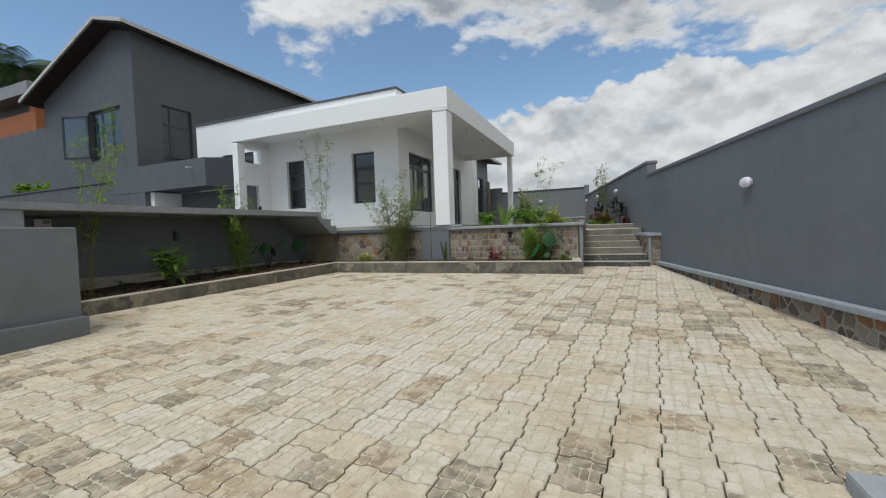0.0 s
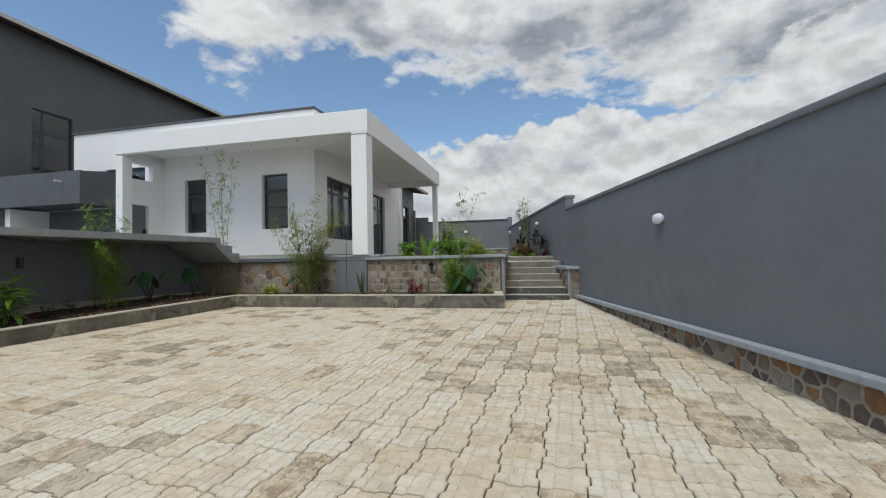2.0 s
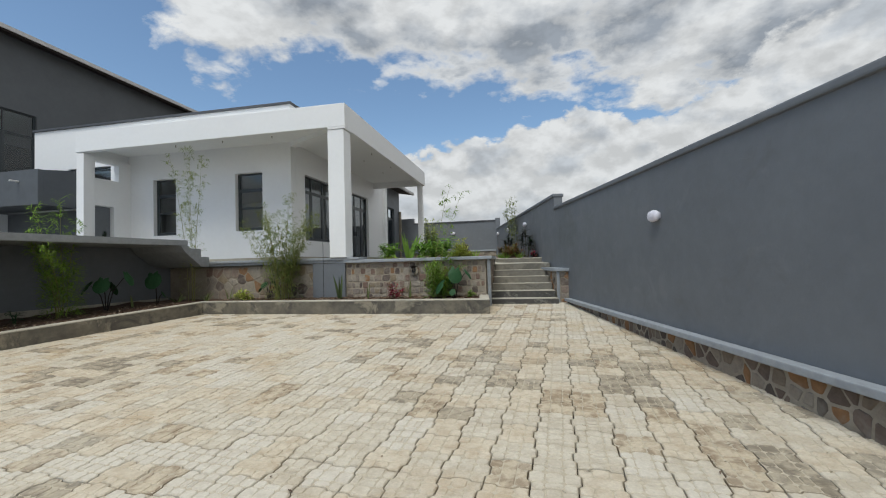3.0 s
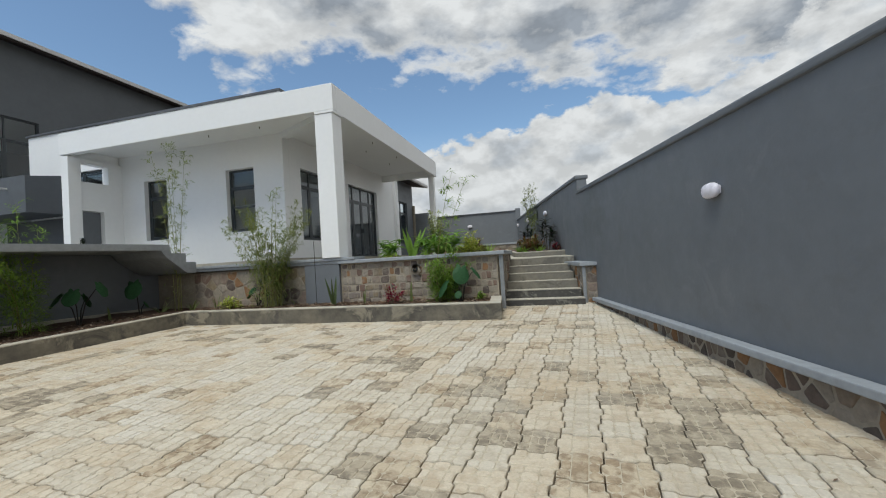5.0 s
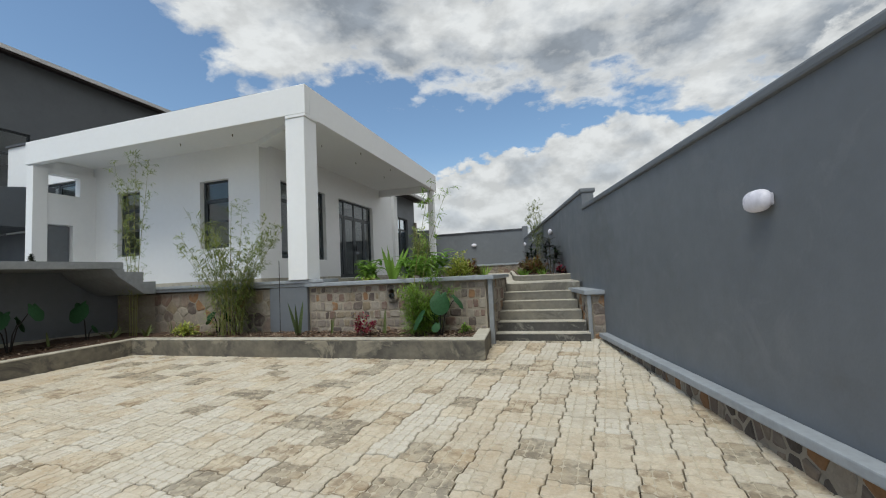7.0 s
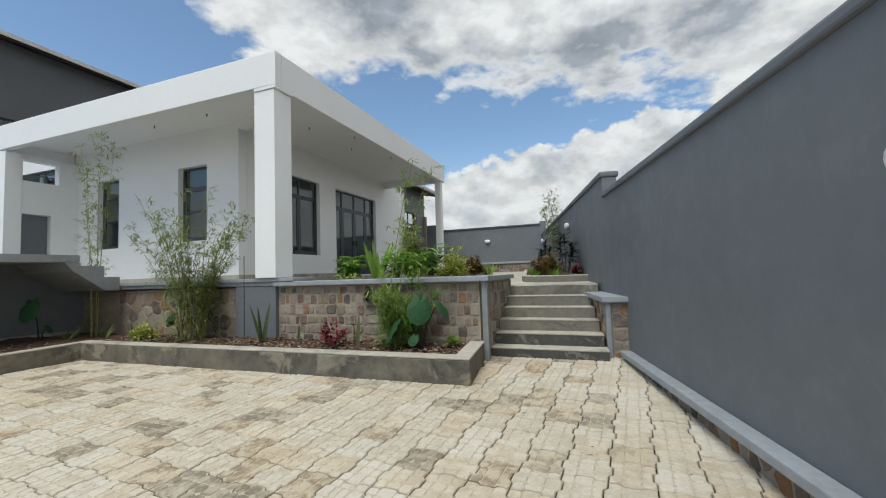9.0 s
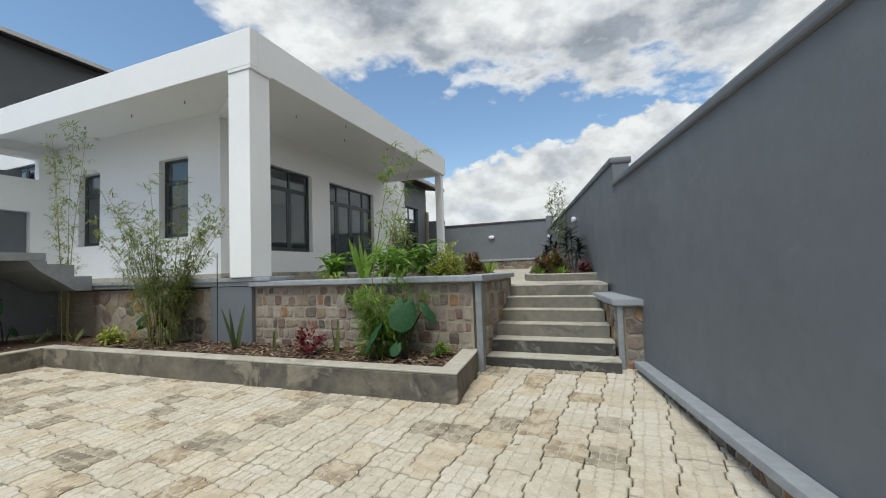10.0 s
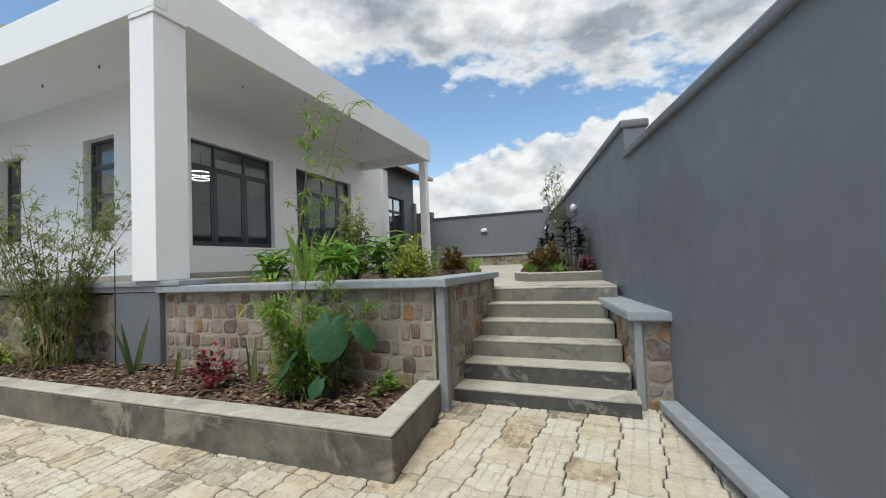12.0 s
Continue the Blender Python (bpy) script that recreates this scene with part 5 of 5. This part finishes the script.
def garden():
    # the bed below the stone wall
    bamboo((-1.68, -0.20, SOIL_Z), 2.95, 26, 0.95, 3, per_stem=95, low=0.22, base_leaves=900, label="bushy bamboo clump in front of the white wall")
    bamboo((-4.30, -0.22, SOIL_Z), 4.4, 4, 0.55, 4, per_stem=120, low=0.2, base_leaves=130, label="tall sparse bamboo beside the walkway steps", lean=(-0.3, 0.1))
    bamboo((2.30, -0.34, SOIL_Z), 2.75, 2, 0.40, 5, BAMBOO_FRESH, per_stem=60, low=0.42, base_leaves=0, lean=(0.55, 0.05), label="slender bamboo leaning over the stone wall")
    bamboo((2.36, -0.24, SOIL_Z), 1.15, 12, 0.62, 55, BAMBOO_FRESH, per_stem=110, low=0.15, base_leaves=750, lean=(0.05, -0.05), label="bushy fresh green bamboo before the stone wall")
    taro((2.74, -0.42, SOIL_Z), [(150, 0.12, 0.62, 0.28), (95, 0.30, 0.60, 0.20), (235, 0.34, 0.36, 0.25), (180, 0.20, 0.20, 0.12), (330, 0.2, 0.4, 0.17)], 1)
    blades("snake_plant", (-0.12, -0.2, SOIL_Z), 3, 0.80, 0.065, 6, SNAKE_DARK, "snake plant with three tall banded blades", "plant", 0.32, group="snake plants")
    blades("snake_plant", (0.60, -0.22, SOIL_Z), 3, 0.44, 0.045, 7, SNAKE_LEAF, "small pale snake plant", "plant", 0.22, group="snake plants")
    blades("snake_plant", (1.64, -0.22, SOIL_Z), 4, 0.50, 0.05, 8, SNAKE_LEAF, "small pale snake plant", "plant", 0.2, group="snake plants")
    shrub("red_shrub", (1.34, -0.38, SOIL_Z), 0.24, 0.23, 300, 0.062, RED_LEAF, 9, "small crimson-leaved shrub with pale shoots", width=0.55)
    shrub("shrub", (-2.65, -0.35, SOIL_Z), 0.26, 0.15, 420, 0.07, YELLOW_LEAF, 10, "low bushy shrub with yellow-green leaves")
    taro((-2.15, -0.05, SOIL_Z), [(180, 0.15, 0.42, 0.15), (90, 0.22, 0.36, 0.14), (260, 0.2, 0.3, 0.13), (20, 0.1, 0.5, 0.14)], 2, "small elephant-ear plant before the rubble wall")
    blades("snake_plant", (-3.2, -0.2, SOIL_Z), 4, 0.40, 0.045, 11, SNAKE_LEAF, "small snake plant before the rubble wall", "plant", 0.4, group="snake plants")
    blades("aloe_plant", (-3.75, -0.35, SOIL_Z), 7, 0.38, 0.05, 12, SNAKE_LEAF, "spreading grey-green strap-leaved plant", "plant", 0.9, group="snake plants", droop=0.6)
    shrub("seedling", (3.05, -0.15, SOIL_Z), 0.16, 0.09, 90, 0.07, BAMBOO_FRESH, 13, "small green seedling in the corner of the bed")
    o = thing("garden_stake", (-0.60, -0.1, SOIL_Z), "thin dark stake standing in the bed", "stake")
    part("rod", soft_box(-0.005, 0.005, -0.005, 0.005, -0.1, 1.4, 0.002, seg=1), DARK_STALK, o)
    # the long bed below the walkway
    z = lambda y: 0.25 + 0.045 * (min(y, -0.97) + 0.97)
    bamboo((-5.55, -6.0, z(-6.0)), 4.1, 4, 0.5, 14, BAMBOO_FRESH, per_stem=130, low=0.28, lean=(0.25, 0.3), label="tall bamboo rising past the walkway edge")
    ginger((-4.95, -4.7, z(-4.7)), 9, 0.95, 15, leaf_len=0.5)
    bamboo((-4.85, -2.9, z(-2.9)), 2.6, 7, 0.7, 16, BAMBOO_FRESH, per_stem=150, low=0.2, base_leaves=1100, lean=(0.25, -0.3), label="leafy bamboo clump below the walkway")
    taro((-4.85, -2.0, z(-2.0)), [(70, 0.45, 0.78, 0.25), (150, 0.2, 0.66, 0.27), (230, 0.32, 0.6, 0.25), (10, 0.14, 0.55, 0.22)], 3)
    blades("snake_plant", (-4.75, -1.45, z(-1.45)), 3, 0.40, 0.05, 17, SNAKE_LEAF, "small snake plant below the walkway", "plant", 0.18, group="snake plants")
    taro((-4.70, -0.85, z(-0.85)), [(165, 0.2, 0.68, 0.33), (60, 0.12, 0.25, 0.13)], 4, "elephant-ear plant with one large round leaf")
    blades("aloe_plant", (-4.35, -0.62, z(-0.62)), 8, 0.36, 0.045, 18, SNAKE_LEAF, "spreading strap-leaved plant below the walkway", "plant", 1.0, droop=0.7)
    taro((-5.45, -6.7, z(-6.7)), [(60, 0.2, 0.55, 0.24), (120, 0.25, 0.35, 0.2), (180, 0.2, 0.2, 0.18)], 5)
    for i, (x, y) in enumerate(((-5.1, -5.6), (-5.0, -4.0), (-4.95, -3.6))):
        ginger((x, y, z(y)), 3, 0.32, 30 + i, "small wilting broad-leaved seedling", 0.16, TARO_LEAF, "seedling")
    # the bed before the terrace
    up = 1.115
    ginger((0.72, 1.05, up), 9, 0.62, 40, leaf_len=0.36)
    blades("agave", (1.28, 1.05, up), 8, 0.85, 0.09, 41, GINGER_LEAF, "upright dark green agave with long pointed blades", "plant", 0.5, "lance")
    ginger((1.62, 1.15, up), 8, 0.66, 42, leaf_len=0.34)
    shrub("variegated_shrub", (1.85, 1.3, up), 0.26, 0.62, 900, 0.075, PALE_LEAF, 43, "tall pale variegated shrub on thin stems")
    ginger((2.0, 0.9, up), 7, 0.55, 44, leaf_len=0.36)
    ginger((2.12, 1.55, up), 8, 0.75, 45, leaf_len=0.42)
    shrub("yellow_shrub", (2.62, 1.35, up), 0.34, 0.28, 1100, 0.07, YELLOW_LEAF, 46, "rounded shrub of small yellow-green leaves")
    shrub("yellow_shrub", (0.95, 0.75, up), 0.26, 0.07, 260, 0.05, YELLOW_LEAF, 47, "low mat of pale variegated leaves")
    blades("snake_plant", (2.25, 3.0, up + 0.03), 6, 0.6, 0.05, 48, SNAKE_LEAF, "pale upright snake plant", "plant", 0.3)
    for i, (x, y) in enumerate(((2.45, 3.3), (2.2, 4.0), (1.95, 4.9))):
        shrub("croton", (x, y, up + 0.04), 0.24, 0.22, 260, 0.13, CROTON_LEAF, 50 + i, "bronze and red croton with long leaves", group="crotons", width=0.3)
    for i, (x, y) in enumerate(((2.75, 3.4), (2.55, 4.2), (2.3, 5.0), (2.1, 5.7), (1.7, 6.6))):
        blades("grass_tuft", (x, y, up + 0.04), 26, 0.38, 0.022, 60 + i, BAMBOO_FRESH if i % 2 == 0 else SNAKE_LEAF, "tuft of strap-like green leaves", "grass", 0.7, group="grass tufts", droop=0.5)
    # the bed beside the boundary wall
    uz = lambda y: 1.075 + 0.024 * (y - 2.0)
    dracaena((4.36, 3.7, uz(3.7)), [(0, 0, 0.95), (0.12, 0.05, 0.72), (-0.1, 0.1, 0.8), (0.16, -0.08, 0.6)], 70)
    dracaena((3.75, 5.6, uz(5.6)), [(0, 0, 0.82), (0.1, 0.1, 0.66), (-0.12, 0.05, 0.6)], 71)
    shrub("flower_plant", (4.62, 3.4, uz(3.4)), 0.13, 0.15, 90, 0.09, RED_LEAF, 72, "small plant with dark red flower heads")
    shrub("shrub", (4.62, 3.38, uz(3.4)), 0.16, 0.10, 130, 0.07, DRACAENA_LEAF, 73, "small dark green leafy plant")
    for i, (x, y) in enumerate(((3.95, 3.6), (3.8, 4.3), (4.1, 4.2), (3.6, 5.0))):
        shrub("croton", (x, y, uz(y)), 0.22, 0.22, 260, 0.13, CROTON_LEAF, 74 + i, "bronze croton with long drooping leaves", group="crotons", width=0.28)
    for i, (x, y) in enumerate(((3.75, 3.5), (4.15, 3.4), (3.62, 4.1), (3.5, 4.8))):
        blades("grass_tuft", (x, y, uz(y)), 24, 0.28, 0.025, 80 + i, GINGER_LEAF, "tuft of strap-like green leaves", "grass", 0.7, group="grass tufts", droop=0.5)
    bamboo((3.95, 6.6, uz(6.6)), 2.45, 5, 0.3, 90, per_stem=120, low=0.35, label="bamboo rising above the boundary wall")
    # loose chips and stones on the soil
    rnd = random.Random(77)
    f = Foliage()
    for _ in range(3900):
        if rnd.random() < 0.72:
            x, y = rnd.uniform(-3.4, 3.3), rnd.uniform(-0.74, 0.12)
            zz = SOIL_Z + 0.012
        else:
            y = rnd.uniform(-7.5, -1.0)
            x = kerb_left_x(y) - 0.25 - rnd.random() * 1.2
            zz = z(y) + 0.012
        a = rnd.uniform(0, math.tau)
        f.blade((x, y, zz + rnd.uniform(0, 0.012)), (math.cos(a), math.sin(a), rnd.uniform(-0.2, 0.35)), rnd.uniform(0.025, 0.10), rnd.uniform(0.015, 0.06), 0.3, 2, "oval")
    ob = f.out("bark_chips", CHIP, None)
    tagged(ob, "scattered bark chips and bits of stone on the soil", "mulch", kind="stuff")
    # dry leaves and twigs on the paving
    f = Foliage()
    for _ in range(70):
        x, y = rnd.uniform(-3, 6), rnd.uniform(-9.5, -1.2)
        a = rnd.uniform(0, math.tau)
        f.blade((x, y, ground_z(x, y) + 0.006), (math.cos(a), math.sin(a), 0.05), rnd.uniform(0.02, 0.07), rnd.uniform(0.006, 0.016), 0.1, 2)
    tagged(f.out("dry_leaves", CHIP, None), "a few dry leaves blown onto the paving", "litter", kind="stuff")


garden()


def walkway_fittings():
    o = thing("junction_box", (0, 0, 0), "white plastic junction box on the wall under the walkway", "box")
    part("body", soft_box(-0.13, 0.13, -0.07, -0.002, -0.10, 0.10, 0.012), LAMP_WHITE, o)
    part("cover", soft_box(0.0, 0.115, -0.078, -0.071, -0.005, 0.085, 0.003, seg=1), GREY_LIGHT, o, "grey cover plate")
    o.matrix_world = WEST_M @ Matrix.Translation((-6.27, 0, 1.52))
    o = thing("pipe", (0, 0, 0), "short black pipe hung below the walkway slab", "pipe")
    f = Foliage()
    f.tube([(-4.88, -4.9, 1.645), (-5.03, -4.22, 1.645), (-5.03, -4.19, 1.62)], 0.018, 0.018, 10)
    f.out("tube", FRAME, o)


walkway_fittings()


def conifer():
    t = thing("potted_conifer", (-6.0, -0.2 - 0.9, 1.795), "tiny clipped conifer on the walkway", "plant")
    f = Foliage()
    rnd = random.Random(5)
    for i in range(260):
        q = rnd.random()
        a = rnd.uniform(0, math.tau)
        r = 0.11 * (1 - q)
        f.blade((r * math.cos(a) * 0.5, r * math.sin(a) * 0.5, 0.02 + 0.24 * q), (math.cos(a), math.sin(a), 0.9), 0.06, 0.016, 0.2, 2)
    f.out("foliage", DRACAENA_LEAF, t)
    s = Foliage()
    s.tube([(0, 0, -0.01), (0, 0, 0.2)], 0.012, 0.004)
    s.out("trunk", BARK, t)


conifer()


def neighbour():
    # brick house up the slope and a palm beyond
    h = thing("brick_house", (-44, 8, 6.1), "orange brick house with a dark window band up the slope", "house")
    part("wall", soft_box(-4, 4.2, 0, 6, -7, 6.3, 0.02), BRICK, h)
    part("upper_wall", soft_box(-4, 3.1, 0.8, 6, 6.3, 7.5, 0.02), COPING, h)
    part("brick_post", soft_box(3.3, 4.1, 0, 0.8, 6.3, 7.5, 0.02), BRICK, h)
    part("roof", soft_box(-5, 4.6, -0.6, 6.4, 7.5, 8.5, 0.03), CANOPY, h)
    g = thing("wall_far", (0, 0, 0), "grey rendered terrace wall below the brick house", "wall", kind="structure")
    part("wall_face", wall_mesh(-60, -22.85, -0.5, 8.7, 0.3, (), pose(0, 4.0, 0)), GREY_SHADED, g)
    for i, (x, y) in enumerate(((-27.5, 3.2), (-25.8, 3.0), (-29.5, 3.1))):
        shrub("hedge_shrub", (x, y, 3.9), 0.9, 0.55, 500, 0.35, BAMBOO_FRESH, 90 + i, "leafy green shrub behind the low wall")
    p = thing("palm_tree", (-50.0, 11.5, 7.4), "tall palm with drooping dark fronds", "tree")
    s = Foliage()
    s.tube([(0, 0, -9), (0.2, 0, 4), (0.1, 0, 11.5)], 0.45, 0.3, 8)
    s.out("trunk", BARK, p)
    rnd = random.Random(4)
    f = Foliage()
    for cx, cy, cz in ((0.1, 0, 11.5), (-6, 2, 12.5)):
        for i in range(26):
            a = rnd.uniform(0, math.tau)
            e = rnd.uniform(-0.1, 1.3)
            d = Vector((math.cos(a), math.sin(a), e)).normalized()
            pos = Vector((cx, cy, cz))
            for j in range(24):
                pos = pos + d * 0.19
                d = (d + Vector((0, 0, -0.066))).normalized()
                sd = d.cross(Vector((0, 0, 1))).normalized()
                for q in (-1, 1):
                    f.blade(pos, sd * q + d * 0.5 + Vector((0, 0, -0.25)), 1.4 * math.sin(math.pi * (j + 2.0) / 26), 0.17, 0.6, 2)
    f.out("fronds", PALM_LEAF, p)


neighbour()
# ---------------------------------------------------------------- paving: interlocking units of small cobbles, last of the large pieces
UNIT = 0.2765
TONGUE = 0.021


def unit_outline(flip, inset):
    """A square whose middles push out on two sides and draw in on the other two, so that it locks with its turned neighbours."""
    a = UNIT / 2
    pts = []
    for side in range(4):
        out = TONGUE if (side % 2 == 0) != flip else -TONGUE
        for t, o in ((-1.0, 0.0), (-0.50, 0.0), (-0.34, out), (0.34, out), (0.50, 0.0)):
            x, y = t * (a - inset), -(a - inset + o)
            for _ in range(side):
                x, y = -y, x
            pts.append((x, y))
    return pts


def unit_mesh(seed, flip, mat):
    """One cast paver: a body with nine or fewer shallow cobbles on it."""
    rnd = random.Random(seed)
    v, f = [], []
    rim = unit_outline(flip, 0.0046)
    n = len(rim)
    v += [(x, y, -0.05) for x, y in rim] + [(x, y, -0.0095) for x, y in rim] + [(x * 0.985, y * 0.985, -0.0048) for x, y in rim]
    for lo, hi in ((0, n), (n, 2 * n)):
        f += [(lo + k, lo + (k + 1) % n, hi + (k + 1) % n, hi + k) for k in range(n)]
    f.append(tuple(range(2 * n, 3 * n)))
    a = UNIT / 2 - 0.0058
    c = a * rnd.uniform(0.34, 0.44)
    plan = seed % 4
    cells = []
    for j, (y0, y1) in enumerate(((-a, -c), (-c, c), (c, a))):
        xs = [-a, a] if plan == 1 and j == 1 else [-a, -c, rnd.uniform(-0.2, 0.2) * c, c, a] if plan == 2 and j == 1 else [-a, -c, c, a]
        cells += [(x0, x1, y0, y1, j) for x0, x1 in zip(xs, xs[1:])]
    turn = rnd.randrange(2)
    for x0, x1, y0, y1, j in cells:
        if turn:
            x0, x1, y0, y1 = y0, y1, x0, x1
        # middles follow the tongue or the groove of their side
        sx = -TONGUE if flip else TONGUE
        if abs(y0 + y1) < 0.003 and y1 - y0 < a * 1.5:
            x0, x1 = (x0 + sx if x0 < -a + 0.001 else x0), (x1 - sx if x1 > a - 0.001 else x1)
        if abs(x0 + x1) < 0.003 and x1 - x0 < a * 1.5:
            y0, y1 = (y0 - sx if y0 < -a + 0.001 else y0), (y1 + sx if y1 > a - 0.001 else y1)
        g, r = rnd.uniform(0.0016, 0.0030), rnd.uniform(0.012, 0.021)
        x0, x1, y0, y1 = x0 + g, x1 - g, y0 + g, y1 - g
        ring = [(x0 + r, y0), (x1 - r, y0), (x1, y0 + r), (x1, y1 - r), (x1 - r, y1), (x0 + r, y1), (x0, y1 - r), (x0, y0 + r)]
        cx, cy, z = (x0 + x1) / 2, (y0 + y1) / 2, rnd.uniform(-0.0008, 0.0012)
        o = len(v)
        v += [(x, y, -0.0056) for x, y in ring] + [(x - math.copysign(0.005, x - cx), y - math.copysign(0.005, y - cy), z) for x, y in ring]
        f += [(o + k, o + (k + 1) % 8, o + 8 + (k + 1) % 8, o + 8 + k) for k in range(8)] + [tuple(range(o + 8, o + 16))]
    me = bpy.data.meshes.new("paving_stone")
    me.from_pydata(v, [], f)
    me.materials.append(mat)
    me.materials.append(SAND)
    me.polygons[2 * n].material_index = 1
    return me


def paver_tone(x, y, rnd):
    """Which of the castings lies here: pale ones mostly, brown and dirty ones in loose drifts."""
    drift = noise.noise((x * 0.55, y * 0.55, 3.7)) + 0.7 * noise.noise((x * 1.7, y * 1.7, 9.1))
    r = rnd.random() + 0.40 * drift
    return 4 if r > 0.87 else 3 if r > 0.74 else 1 if r > 0.50 else 0 if r > 0.10 else 2


def paving():
    pave = thing("pavement", (0, 0, 0), "cream and grey interlocking stone pavers, stained in patches", "pavement", kind="structure")
    meshes = [[[unit_mesh(6 * s + t, bool(flip), mat) for s in range(4)] for flip in range(2)] for t, mat in enumerate(PAVERS)]
    lattice = Matrix.Translation((4.89, -3.15, 0)) @ Matrix.Rotation(radians(-4.8), 4, "Z")
    tilt = Matrix.Rotation(math.atan(0.04), 4, "X")
    rnd = random.Random(21)
    rest = [([], [], []) for _ in PAVERS]
    count = 0
    for i in range(-34, 14):
        for j in range(-44, 17):
            c = lattice @ Vector(((i + 0.5) * UNIT, (j + 0.5) * UNIT, 0))
            cx, cy = c.x, c.y
            wall_x = 5.30 - 0.2045 * (cy - 0.61)
            if cx > wall_x + 0.08 or cx < kerb_left_x(cy) - 0.15 or (cy > -0.80 and cx < 3.35) or cy > 0.70:
                continue
            tone = paver_tone(cx, cy, rnd)
            me = meshes[tone][(i + j) % 2][rnd.randrange(4)]
            m = Matrix.Translation((cx, cy, ground_z(cx, cy) + rnd.uniform(-0.003, 0.003))) @ tilt @ \
                Matrix.Rotation(radians(-4.8) + rnd.uniform(-0.009, 0.009) + math.pi * rnd.randrange(2), 4, "Z") @ \
                Matrix.Rotation(rnd.uniform(-0.006, 0.006), 4, "X") @ Matrix.Rotation(rnd.uniform(-0.006, 0.006), 4, "Y")
            if cx > 2.9 and -5.6 < cy and count < 300:
                count += 1
                ob = new("paving_stone", me)
                ob.parent = pave
                ob.matrix_world = m
            else:
                rv, rf, ri = rest[tone]
                o = len(rv)
                rv += [tuple(m @ w.co) for w in me.vertices]
                rf += [tuple(o + k for k in p.vertices) for p in me.polygons]
                ri += [p.material_index for p in me.polygons]
    for (rv, rf, ri), mat in zip(rest, PAVERS):
        me = bpy.data.meshes.new("paving_rest")
        me.from_pydata(rv, [], rf)
        me.materials.append(mat)
        me.materials.append(SAND)
        me.polygons.foreach_set("material_index", ri)
        ob = new("paving_rest", me)
        ob.parent = pave
        tagged(ob, "interlocking pavers of one tone farther off", kind="stuff")


paving()
for job in STONE_JOBS:
    lay_stones(*job)
